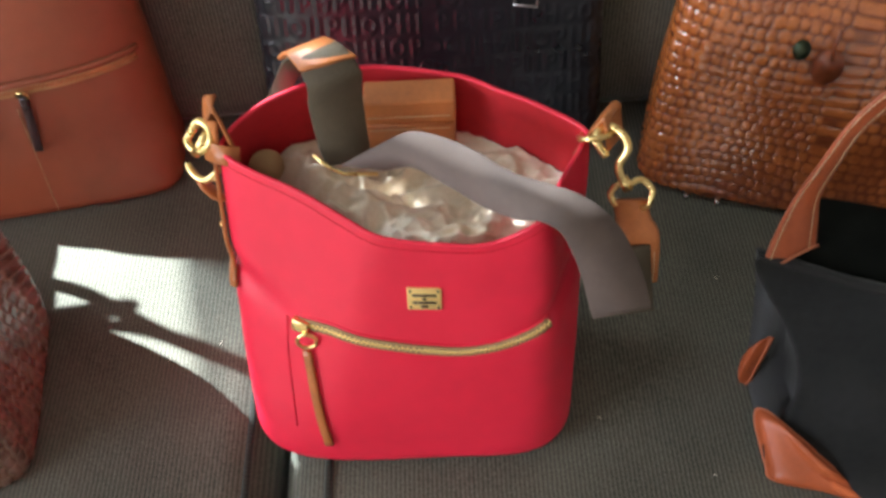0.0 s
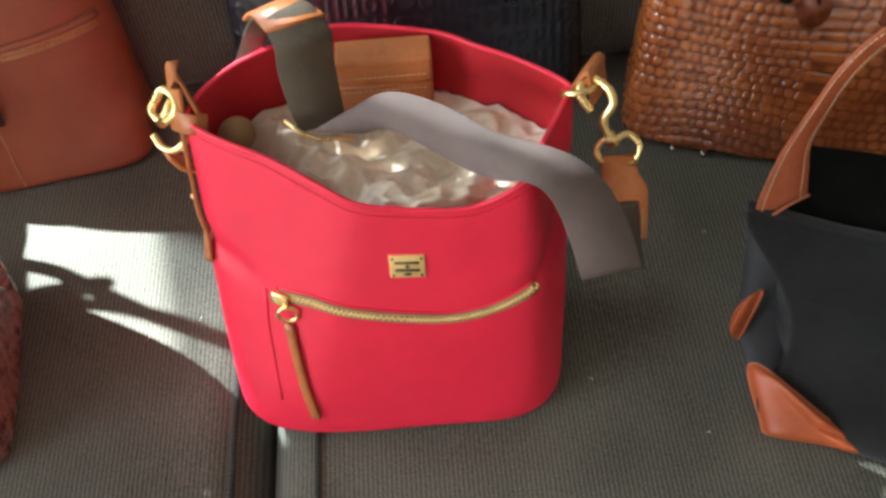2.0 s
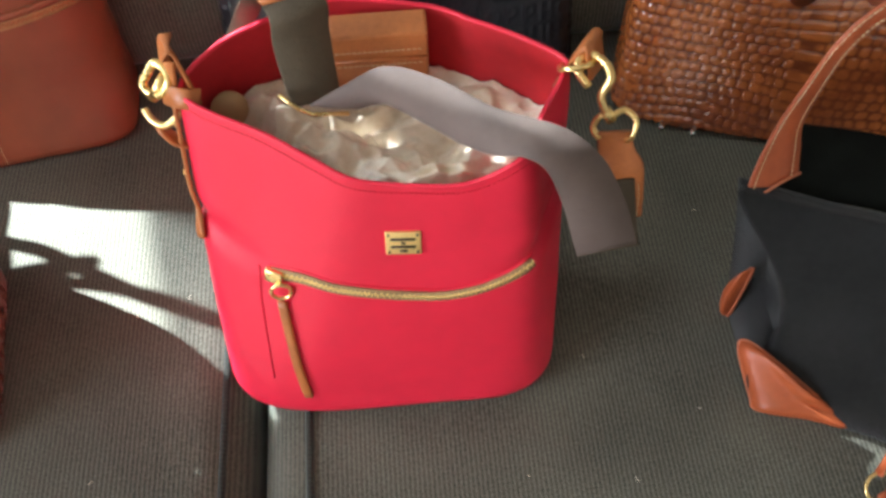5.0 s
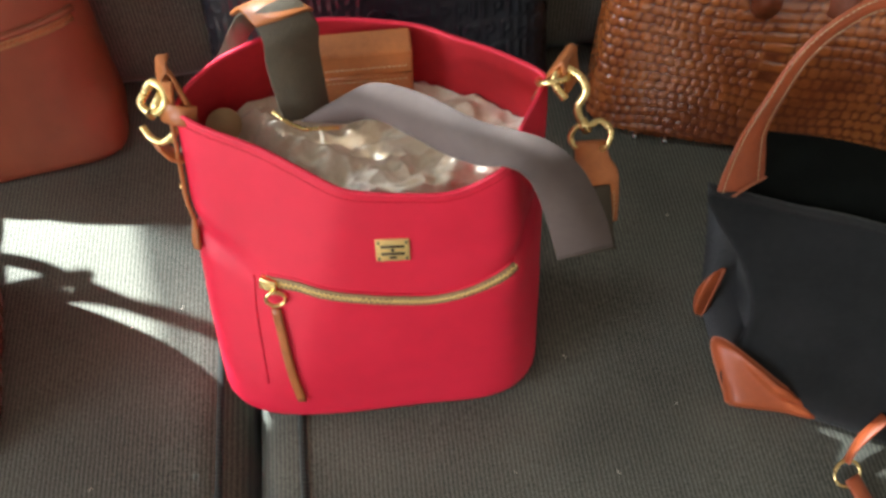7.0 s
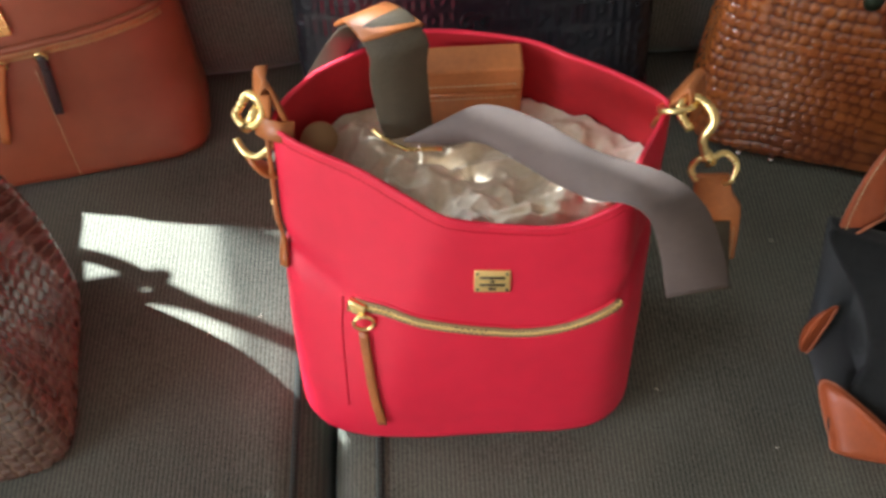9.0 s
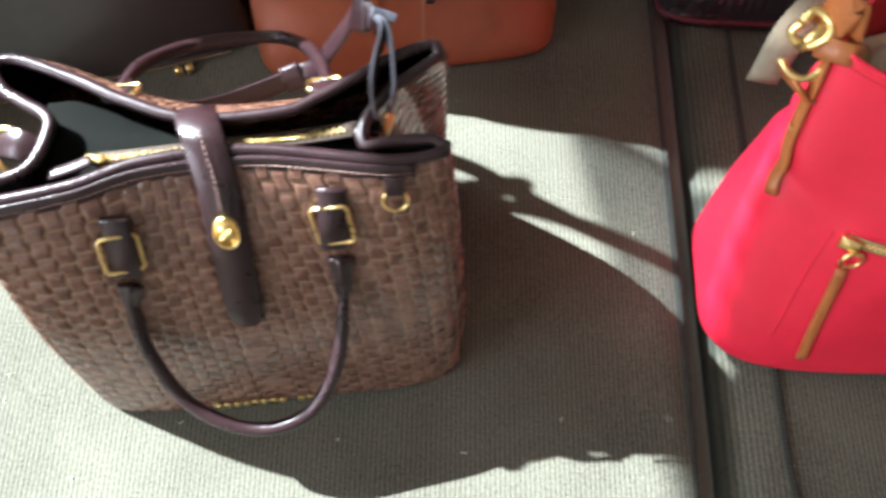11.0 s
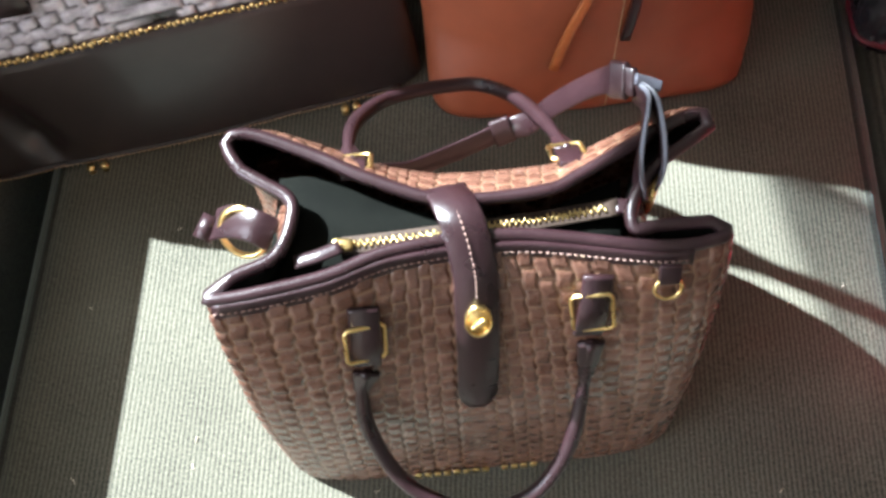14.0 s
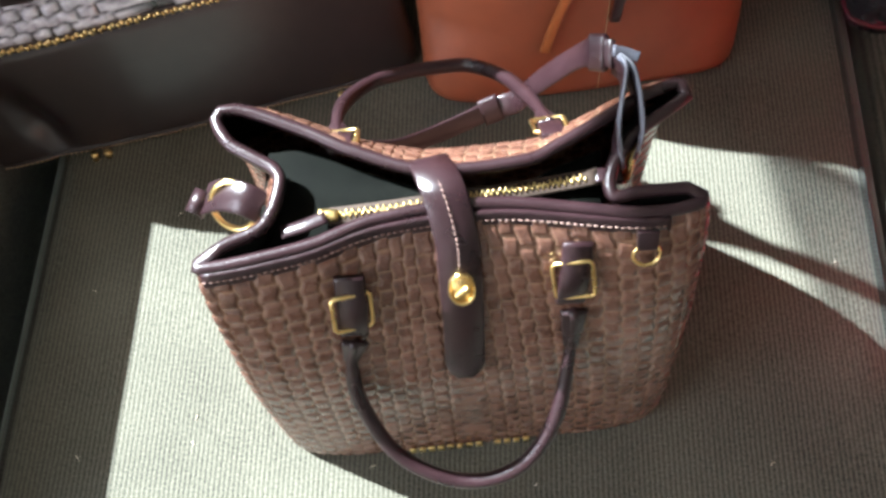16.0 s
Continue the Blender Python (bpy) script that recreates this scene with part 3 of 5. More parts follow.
red_bvh = bvh_of(red_arr)
zip_xz = spline([(-0.039, 0.187), (-0.008, 0.190), (0.03, 0.1855), (0.067, 0.179), (0.105, 0.1755), (0.143, 0.184), (0.178, 0.198)], 30)
zp, zn = zip(*[front(red_bvh, x, z, 0.0008) for x, z in zip_xz])
zipper = P(part("zipper", band(list(zp), list(zn), 0.0105, 0.0012), BRASS_TAPE, red_bag, "curved khaki zipper tape"))
P(part("zipper_teeth", teeth([p + n * 0.001 for p, n in zip(zp, zn)], zn, 0.0019, 0.0042, 0.0016), SATIN_GOLD, zipper, "gold zipper teeth"))
for side in (-1, 1):
    edge = [front(red_bvh, x, z + side * 0.0068, 0.0003) for x, z in zip_xz]
    P(part("piping", tube([p for p, _ in edge], 0.0014, 6), RED, zipper))
# slider, ring and leather pull
sp, sn = front(red_bvh, -0.036, 0.186, 0.003)
slider = P(part("zipper_slider", oriented(box(-0.0085, 0.0085, -0.0035, 0.003, -0.0062, 0.0062, 0.002), sp, sn), GOLD, red_bag, "gold zipper slider"))
P(part("pull_ring", tube(ring_path(front(red_bvh, -0.031, 0.174, 0.0055)[0], 0.0085, (1, 0, 0), (0.0, 0.22, 1)), 0.0018, 8, closed=True), GOLD, slider))
tab_pts = [front(red_bvh, x, z, 0.0025) for x, z in spline([(-0.034, 0.161), (-0.0335, 0.126), (-0.0325, 0.086), (-0.029, 0.0445)], 16)]
P(part("zipper_pull", band([p for p, _ in tab_pts], [n for _, n in tab_pts], 0.0085, 0.0024), TAN, red_bag, "tan leather zipper pull"))
# name plate
pp, pn = front(red_bvh, 0.0735, 0.2365, 0.0008)
plate = P(part("name_plate", oriented(box(-0.0142, 0.0142, -0.0012, 0.0012, -0.012, 0.012, 0.0009), pp, pn), SATIN_GOLD, red_bag, "engraved gold name plate"))
bars = bmesh.new()
for bx, bz, bw in ((0.0, 0.0045, 0.0195), (0.0, 0.0005, 0.003), (0.0, -0.0035, 0.0195), (0.0, -0.0078, 0.006)):
    join_into(bars, box(bx - bw / 2, bx + bw / 2, -0.0017, -0.001, bz - 0.0011, bz + 0.0011, 0))
for bx in (-0.0115, 0.0115):
    for bz in (-0.009, 0.009):
        join_into(bars, box(bx - 0.0008, bx + 0.0008, -0.0018, -0.001, bz - 0.0012, bz + 0.0012, 0))
P(part("engraving", oriented(bars, pp, pn), DARK_TAPE, plate, "dark engraved bars"))
# pocket seam down the side of the zipper
seam = [front(red_bvh, x, z, 0.0002) for x, z in spline([(-0.05, 0.187), (-0.055, 0.15), (-0.058, 0.1), (-0.06, 0.06)], 14)]
P(part("pocket_seam", tube([p for p, _ in seam], 0.0012, 6), RED, red_bag))
# rim stitching
rim_st = [Vector(p) for p in red_arr[-2]]
rim_n = [(p - Vector((0.052, 0.1, p.z))).normalized() for p in rim_st]
P(part("rim_stitching", stitches([p + n * 0.0006 for p, n in zip(rim_st, rim_n)][120:235], rim_n[120:235], 0.0038, 0.0024, 0.0004), RED_LINE, red_bag))

# grey shoulder strap lying across the opening, hanging out over the front rim
A = [(0.011, 0.111, 0.305), (0.040, 0.111, 0.325), (0.072, 0.112, 0.340), (0.109, 0.096, 0.340), (0.148, 0.069, 0.335), (0.195, 0.050, 0.330), (0.225, 0.039, 0.305), (0.249, 0.030, 0.255), (0.264, 0.022, 0.208)]
B = [(0.046, 0.109, 0.300), (0.069, 0.098, 0.315), (0.098, 0.076, 0.315), (0.122, 0.060, 0.310), (0.146, 0.040, 0.318), (0.165, 0.030, 0.326), (0.181, 0.022, 0.318), (0.198, 0.021, 0.270), (0.216, 0.019, 0.200)]
shoulder = P(part("shoulder_strap", ribbon(A, B, 0.0022, n=70), WEBBING, red_bag, "wide grey-brown webbing shoulder strap"))
# the folded return of the hanging loop
P(part("strap_return", ribbon([(0.267, 0.022, 0.205), (0.268, 0.03, 0.2), (0.266, 0.04, 0.215), (0.262, 0.058, 0.25)], [(0.216, 0.019, 0.2), (0.219, 0.026, 0.195), (0.224, 0.036, 0.21), (0.236, 0.056, 0.25)], 0.0022, n=24), OLIVE, shoulder, "olive underside of the folded strap"))
# second length of strap standing over the back of the rim, with a leather pad on the bend
SL = [(-0.112, 0.165, 0.215), (-0.087, 0.206, 0.245), (-0.058, 0.211, 0.295), (-0.024, 0.160, 0.378), (-0.008, 0.135, 0.375), (-0.009, 0.131, 0.350), (-0.006, 0.124, 0.310), (-0.002, 0.123, 0.292)]
SR = [(-0.090, 0.160, 0.215), (-0.066, 0.190, 0.240), (-0.044, 0.200, 0.295), (0.008, 0.166, 0.386), (0.032, 0.143, 0.381), (0.031, 0.144, 0.350), (0.032, 0.134, 0.310), (0.033, 0.129, 0.292)]
strap2 = P(part("shoulder_strap", ribbon(SL, SR, 0.0024, n=70), OLIVE, red_bag, "olive and grey webbing strap looped over the rim"))
P(part("strap_pad", ribbon([(-0.034, 0.174, 0.366), (-0.024, 0.160, 0.382), (-0.011, 0.139, 0.384)], [(-0.008, 0.180, 0.370), (0.008, 0.167, 0.390), (0.031, 0.147, 0.388)], 0.0034, n=20), TAN, strap2, "tan leather pad on the strap bend"))
P(part("strap_slide", tube([(-0.012, 0.118, 0.312), (0.0, 0.112, 0.302), (0.012, 0.108, 0.298), (0.04, 0.108, 0.296)], 0.0019, 8), GOLD, strap2, "gold strap slide"))
# tan leather box standing against the back wall
case = P(part("leather_case", box(0.029, 0.106, 0.156, 0.184, 0.235, 0.328, 0.003, 3), TAN, red_bag, "stitched tan leather case"))
for zz in (0.312, 0.297):
    pts = [Vector((x, 0.1555, zz)) for x in np.linspace(0.032, 0.103, 14)]
    P(part("stitching", stitches(pts, [Vector((0, -1, 0))] * 14, 0.0042, 0.0026, 0.00055), THREAD, case))
P(part("case_flap_edge", tube([(0.03, 0.1545, 0.304), (0.07, 0.154, 0.304), (0.105, 0.1545, 0.304)], 0.0013, 6), TAN, case))

# hardware at the two ends of the rim
def leather_loop(foot_in, foot_out, top, across, width):
    path = [foot_in, Vector(foot_in).lerp(Vector(top), 0.6) + Vector((0, 0, 0.004)), top, Vector(foot_out).lerp(Vector(top), 0.6) + Vector((0, 0, 0.004)), foot_out]
    return strap([tuple(p) for p in path], width, 0.0034, across, 26)


P(part("strap_loop", leather_loop((0.207, 0.124, 0.30), (0.232, 0.112, 0.318), (0.226, 0.122, 0.343), (0.55, 0.85, 0), 0.024), TAN, red_bag, "tan leather loop holding a ring"))
ring_r = P(part("strap_ring", tube(ring_path((0.2155, 0.112, 0.327), 0.0125, (1, 0.2, 0.05), (0.1, -0.75, 0.6)), 0.0028, 9, closed=True), GOLD, red_bag, "gold ring"))
clasp = P(part("swivel_clasp", tube(spline([(0.222, 0.094, 0.322), (0.214, 0.104, 0.332), (0.222, 0.114, 0.336), (0.234, 0.106, 0.335), (0.238, 0.094, 0.330), (0.232, 0.089, 0.318), (0.234, 0.085, 0.308), (0.239, 0.082, 0.300)], 40), 0.0034, 9), GOLD, red_bag, "gold swivel clasp"))
P(part("swivel_collar", tube([(0.236, 0.0845, 0.305), (0.241, 0.0815, 0.296)], 0.0046, 10), GOLD, clasp))
P(part("swivel_bow", tube(spline([(0.233, 0.078, 0.279), (0.2285, 0.083, 0.287), (0.233, 0.085, 0.297), (0.241, 0.083, 0.299), (0.252, 0.087, 0.3), (0.260, 0.079, 0.296), (0.258, 0.073, 0.286), (0.254, 0.074, 0.279)], 36), 0.0027, 8), GOLD, clasp))
tab_r = P(part("strap_end_tab", ribbon([(0.232, 0.080, 0.284), (0.236, 0.074, 0.262), (0.238, 0.062, 0.235), (0.24, 0.05, 0.208)], [(0.257, 0.079, 0.284), (0.260, 0.070, 0.272), (0.268, 0.061, 0.258), (0.2715, 0.046, 0.212)], 0.004, n=26), TAN, red_bag, "stitched tan strap end"))
tab_edge = [Vector(p) for p in spline([(0.2575, 0.0735, 0.276), (0.2645, 0.0615, 0.257), (0.2675, 0.0505, 0.232), (0.268, 0.0445, 0.214)], 16)]
P(part("stitching", stitches(tab_edge, [Vector((0.2, -0.8, 0.5))] * 16, 0.004, 0.0026, 0.0006), THREAD, tab_r))
P(part("strap_loop", leather_loop((-0.079, 0.130, 0.305), (-0.096, 0.136, 0.315), (-0.088, 0.138, 0.350), (0.5, -0.9, 0), 0.025), TAN, red_bag, "tan leather loop holding a ring"))
clasp_l = P(part("swivel_clasp", tube(spline([(-0.112, 0.139, 0.322), (-0.105, 0.145, 0.328), (-0.096, 0.138, 0.327), (-0.0945, 0.129, 0.322), (-0.102, 0.127, 0.313), (-0.111, 0.131, 0.309), (-0.117, 0.137, 0.314), (-0.112, 0.139, 0.322)], 40), 0.0036, 9), GOLD, red_bag, "gold swivel clasp"))
P(part("clasp_bar", tube([(-0.111, 0.128, 0.307), (-0.0975, 0.1345, 0.3245)], 0.0042, 9), GOLD, clasp_l))
P(part("swivel_bow", tube(spline([(-0.12, 0.127, 0.297), (-0.114, 0.118, 0.293), (-0.104, 0.113, 0.292), (-0.095, 0.115, 0.297), (-0.0895, 0.118, 0.303)], 26), 0.003, 8), GOLD, clasp_l))
P(part("strap_end_tab", ribbon([(-0.119, 0.128, 0.292), (-0.112, 0.124, 0.281), (-0.1, 0.118, 0.274)], [(-0.107, 0.107, 0.291), (-0.099, 0.103, 0.281), (-0.089, 0.104, 0.275)], 0.004, n=16), TAN, red_bag, "tan strap end"))
# rim tab and the tail hanging down the side
P(part("rim_tab", strap([(-0.1, 0.128, 0.312), (-0.09, 0.118, 0.318), (-0.08, 0.114, 0.319), (-0.072, 0.118, 0.314)], 0.014, 0.0032, (0.2, 0.6, 0.8), 20), TAN, red_bag, "tan leather rim tab"))
tail_pts = [near(red_bvh, p, 0.003) for p in spline([(-0.1, 0.121, 0.315), (-0.105, 0.108, 0.285), (-0.11, 0.093, 0.25), (-0.11, 0.079, 0.222), (-0.105, 0.066, 0.198)], 18)]
tail = P(part("side_strap", band([p for p, _ in tail_pts], [n for _, n in tail_pts], 0.0105, 0.0026), TAN, red_bag, "tan leather tail strap on the side"))
for k in (3, 8):
    P(part("rivet", tube([tail_pts[k][0] + tail_pts[k][1] * 0.002, tail_pts[k][0] + tail_pts[k][1] * 0.0042], 0.0022, 10), GOLD, tail))
# tissue paper stuffing
ring_in = [Vector(p) for p in inner[int(len(inner) * 0.80)]]
c0 = sum(ring_in, Vector()) / len(ring_in)
rows = []
for k in range(70):
    f = 0.985 * (1 - k / 70)
    row = []
    for p in ring_in:
        q = c0 + (p - c0) * f
        v = Vector((q.x * 1.0, q.y * 1.3, 0.3))
        w = Vector((q.x * 0.55 + q.y * 0.5, q.y * 1.5 - q.x * 0.35, 0.3 + 0.05 * noise.noise(v * 9)))
        a = 1.1 * abs(noise.noise(w * 17)) + 0.55 * abs(noise.noise(w * 38)) + 0.3 * abs(noise.noise(v * 55))
        w_in = smooth01(1 - f, 0.0, 0.35)
        q.z = (p.z - 0.012) * (1 - w_in) + 0.268 * w_in + (0.6 + 0.4 * w_in) * (0.042 * (0.4 - a) + 0.014 * noise.noise(v * 8))
        row.append(q)
    rows.append(row)
bm, vs = grid(rows, True)
bm.faces.new(vs[-1])
tagged(link("tissue_paper", bm, PAPER), "crumpled cream tissue paper stuffing the red bag", "paper")
tagged(link("hang_tag", turned(tube([(0, 0, -0.001), (0, 0, 0.001)], 0.0155, 28), pose(-0.058, 0.136, 0.279, 62, 8, 20)), material("beige_card", (0.42, 0.27, 0.13), 0.7, vary=0.1)), "round beige card tag on the tissue paper", "tag")


# ---------------------------------------------------------------- satchel: details
def S(ob):
    return local(ob, satchel)


sat_bvh = bvh_of(np.array([[list(p) for p in r[::4]] for r in sat_rows]) + np.array((0, -0.0015, REST)))
rim_pts = [p + Vector((0, 0, REST)) for p in sat_rows[-1][::3]]
S(part("rim_binding", tube([p + Vector((0, 0, 0.0012)) for p in rim_pts], 0.0046, 8, closed=True), PLUM, satchel, "dark plum leather rim binding"))
# inner lining wall and sunk zip panel
lin = sat_arr[int(SAT_NV * 0.7):, ::3] + 0.0
dd = np.array([[list(Vector(p)) for p in r] for r in lin])
nrm = np.roll(dd, -1, 1) - np.roll(dd, 1, 1)
nrm = np.stack([nrm[..., 1], -nrm[..., 0], 0 * nrm[..., 0]], -1)
nrm /= np.linalg.norm(nrm, axis=2, keepdims=True) + 1e-9
S(mesh_part("lining", sheet((lin - nrm * 0.0042)[::-1]), LINING, satchel, "dark lining"))
S(part("zip_panel", ribbon([(-0.655, 0.026, 0.264), (-0.60, 0.032, 0.267), (-0.568, 0.047, 0.267), (-0.53, 0.054, 0.266), (-0.494, 0.058, 0.265), (-0.44, 0.056, 0.262), (-0.42, 0.064, 0.258)],
                          [(-0.655, 0.1, 0.262), (-0.626, 0.1, 0.265), (-0.589, 0.085, 0.267), (-0.539, 0.071, 0.267), (-0.475, 0.077, 0.266), (-0.452, 0.088, 0.263), (-0.42, 0.105, 0.258)], 0.002, n=40), LINING, satchel, "black cloth zip panel"))
zl = [Vector(p) for p in spline([(-0.606, 0.046, 0.2735), (-0.565, 0.052, 0.2735), (-0.52, 0.060, 0.2725), (-0.47, 0.069, 0.271), (-0.424, 0.079, 0.269)], 26)]
up = [Vector((0, -0.25, 1)).normalized()] * 26
szip = S(part("zipper", band(zl, up, 0.012, 0.0012), DARK_TAPE, satchel, "dark zipper tape"))
S(part("zipper_teeth", teeth([p + Vector((0, 0, 0.001)) for p in zl][1:-1], up[1:-1], 0.0018, 0.0050, 0.0014), GOLD, szip, "gold zipper teeth"))
S(part("zipper_slider", box(-0.613, -0.599, 0.042, 0.0505, 0.2725, 0.2785, 0.0022), GOLD, szip, "gold zipper slider"))
S(part("zipper_pull", strap([(-0.606, 0.043, 0.281), (-0.62, 0.037, 0.28), (-0.636, 0.033, 0.277)], 0.008, 0.0022, (0, 1, 0), 10), PLUM, szip))
S(part("zipper_end", box(-0.426, -0.407, 0.074, 0.085, 0.265, 0.2705, 0.0015), PLUM, szip))
# rim stitches
row_v = [p + Vector((0, -0.001, REST)) for p in sat_rows[int(SAT_NV * 0.987)]]
front_ids = [i for i in range(SAT_NU) if (sat_bot[i] - Vector((-0.523, 0.051, 0))).dot(Vector((-math.sin(SAT_YAW), math.cos(SAT_YAW), 0))) < -0.098][::6]
trim_pts = [(Vector(row_v[i]), near(sat_bvh, Vector(row_v[i]) + Vector((0, -0.02, 0)))[1]) for i in front_ids]
S(part("rim_trim", band([p for p, _ in trim_pts], [Vector((0, -0.93, 0.36))] * len(trim_pts), 0.013, 0.0026), PLUM, satchel, "stitched plum rim trim"))
S(part("stitching", stitches([p + Vector((0, -0.0028, 0.0008)) for p, _ in trim_pts], [Vector((0, -1, 0.3))] * len(trim_pts), 0.0042, 0.0026, 0.0005), THREAD_DULL, satchel))

# closing tab with turn lock
tab_c = [(-0.540, 0.086, 0.281), (-0.533, 0.070, 0.292), (-0.526, 0.052, 0.293)]
tab_f = [front(sat_bvh, x, z, 0.0052) for x, z in ((-0.5195, 0.272), (-0.518, 0.252), (-0.517, 0.225), (-0.5165, 0.195), (-0.5165, 0.168), (-0.5165, 0.143))]
tp = spline(tab_c + [tuple(p) for p, _ in tab_f], 40)
tab = S(part("closing_tab", strap(tp, 0.027, 0.0034, (1, 0.1, 0), 46, wide=lambda s: 1 if s < 0.9 else math.sqrt(max(0.05, 1 - ((s - 0.9) / 0.1) ** 2 * 0.85))), PLUM, satchel, "dark plum leather closing tab"))
st = [Vector(p) + Vector((0, -0.0022, 0.0016)) for p in tp[6:20]]
S(part("stitching", stitches(st, [Vector((0, -0.6, 0.8))] * len(st), 0.004, 0.0025, 0.0005), THREAD_DULL, tab))
lp, ln = front(sat_bvh, -0.517, 0.239, 0.0079)
lock = S(part("turn_lock", oriented(turned(tube([(0, 0.0015, 0), (0, -0.0015, 0)], 0.0095, 28), Matrix.Diagonal((1, 1, 1.5, 1))), lp, ln), GOLD, satchel, "oval gold turn lock"))
S(part("lock_rim", oriented(turned(tube(ring_path((0, -0.0016, 0), 0.0086, (1, 0, 0), (0, 0, 1)), 0.0011, 8, closed=True), Matrix.Diagonal((1, 1, 1.5, 1))), lp, ln), GOLD, lock))
S(part("lock_key", oriented(turned(box(-0.0062, 0.0062, -0.0058, -0.0012, -0.0024, 0.0024, 0.0016), pose(0, 0, 0, 0, -35, 0)), lp, ln), GOLD, lock, "gold turning key"))


def buckle(x, z, turn):
    """A rectangular gold ring on a leather strap tab."""
    p, n = front(sat_bvh, x, z, 0.0045)
    top, tn = front(sat_bvh, x + 0.001, z + 0.027, 0.003)
    t = S(part("handle_tab", strap([tuple(top), tuple(p + n * 0.002), tuple(front(sat_bvh, x - 0.001, z - 0.022, 0.004)[0])], 0.018, 0.0038, (1, 0.1, 0), 22), PLUM, satchel, "plum leather handle tab"))
    q = [(-0.0135, 0, -0.0165), (0.0135, 0, -0.0165), (0.0135, 0, 0.0165), (-0.0135, 0, 0.0165)]
    path = []
    for a, b in zip(q, q[1:] + q[:1]):
        path += [Vector(a).lerp(Vector(b), f) for f in (0.08, 0.35, 0.65, 0.92)]
    S(part("handle_buckle", oriented(turned(tube(path, 0.0016, 8, closed=True), pose(0, 0, 0, 0, turn, 0)), p + n * 0.001, n), GOLD, t, "rectangular gold buckle"))
    return p, n


buckle(-0.5935, 0.234, 9), buckle(-0.4397, 0.241, -10)


def handle(path, name, label, r=0.0062):
    c = spline(path, 60)
    ob = S(part(name, tube(c, r, 12, taper=lambda s: 0.62 + 0.38 * smooth01(min(s, 1 - s), 0.06, 0.22)), PLUM, satchel, label))
    for e in (0, -1):
        p, q = Vector(c[e]), Vector(c[6 if e == 0 else -7])
        S(part("handle_fork", strap([tuple(p), tuple(p.lerp(q, 0.5)), tuple(q)], 0.017, 0.0042, (1, 0.1, 0), 12, wide=lambda s: 1 - 0.5 * s), PLUM, ob))
    return ob


fh = [tuple(front(sat_bvh, -0.5952, 0.203, 0.004)[0])] + [(-0.600, -0.030, 0.178), (-0.597, -0.052, 0.138), (-0.573, -0.083, 0.098), (-0.535, -0.100, 0.082), (-0.498, -0.101, 0.081), (-0.466, -0.086, 0.092), (-0.445, -0.056, 0.126), (-0.4375, -0.016, 0.172)] + [tuple(front(sat_bvh, -0.4373, 0.21, 0.004)[0])]
handle(fh, "front_handle", "rolled plum leather handle hanging down in front")
handle([(-0.606, 0.118, 0.252), (-0.614, 0.140, 0.234), (-0.616, 0.180, 0.202), (-0.600, 0.220, 0.169), (-0.574, 0.239, 0.155), (-0.548, 0.250, 0.146), (-0.518, 0.254, 0.143), (-0.489, 0.230, 0.163), (-0.469, 0.192, 0.193), (-0.458, 0.158, 0.221), (-0.453, 0.138, 0.240)], "back_handle", "rolled plum leather handle hanging out at the back")
for bx, by, bz in ((-0.6055, 0.117, 0.256), (-0.4545, 0.133, 0.246)):
    q = [(-0.012, 0, -0.012), (0.012, 0, -0.012), (0.012, 0, 0.012), (-0.012, 0, 0.012)]
    path = []
    for a, b in zip(q, q[1:] + q[:1]):
        path += [Vector(a).lerp(Vector(b), f) for f in (0.08, 0.5, 0.92)]
    bk = S(part("handle_buckle", turned(tube(path, 0.0019, 8, closed=True), pose(bx, by, bz, 52, 0, 8)), GOLD, satchel, "rectangular gold buckle"))
    S(part("handle_tab", turned(box(-0.009, 0.009, -0.003, 0.003, 0.0, 0.024, 0.0015), pose(bx, by, bz, 52, 0, 8)), PLUM, bk))
# shoulder strap over the back rim with keepers
ss = [(-0.599, 0.133, 0.205), (-0.578, 0.149, 0.178), (-0.552, 0.17, 0.16), (-0.526, 0.185, 0.156), (-0.496, 0.2, 0.157), (-0.476, 0.2, 0.17), (-0.461, 0.197, 0.2), (-0.442, 0.185, 0.245), (-0.429, 0.168, 0.285), (-0.414, 0.156, 0.3)]
sstrap = S(part("shoulder_strap", strap(ss, 0.017, 0.0034, (0.2, 0.55, 0.8), 60), PLUM, satchel, "plum leather shoulder strap"))
for k in (24, 53):
    c = spline(ss, 60)
    a, b = Vector(c[k]), Vector(c[k + 4])
    S(part("strap_keeper", strap([tuple(a), tuple(a.lerp(b, 0.5)), tuple(b)], 0.021, 0.0062, (0.2, 0.55, 0.8), 8), PLUM, sstrap, "strap keeper"))
for loop in ([(-0.413, 0.154, 0.303), (-0.407, 0.141, 0.306), (-0.411, 0.116, 0.304), (-0.413, 0.097, 0.297), (-0.41, 0.081, 0.287)], [(-0.411, 0.154, 0.303), (-0.402, 0.141, 0.306), (-0.398, 0.117, 0.302), (-0.397, 0.099, 0.294), (-0.4, 0.088, 0.287)]):
    leather = [(x, y, z - 0.010) for x, y, z in loop]
    S(part("strap_loop", strap(leather, 0.018, 0.003, (0, 0.15, 1), 30), PLUM, sstrap, "looped plum strap on edge"))
    S(part("strap_edge", strap(loop, 0.0026, 0.002, (0.6, 0.2, 0.8), 30), EDGE, sstrap, "pale painted strap edge"))
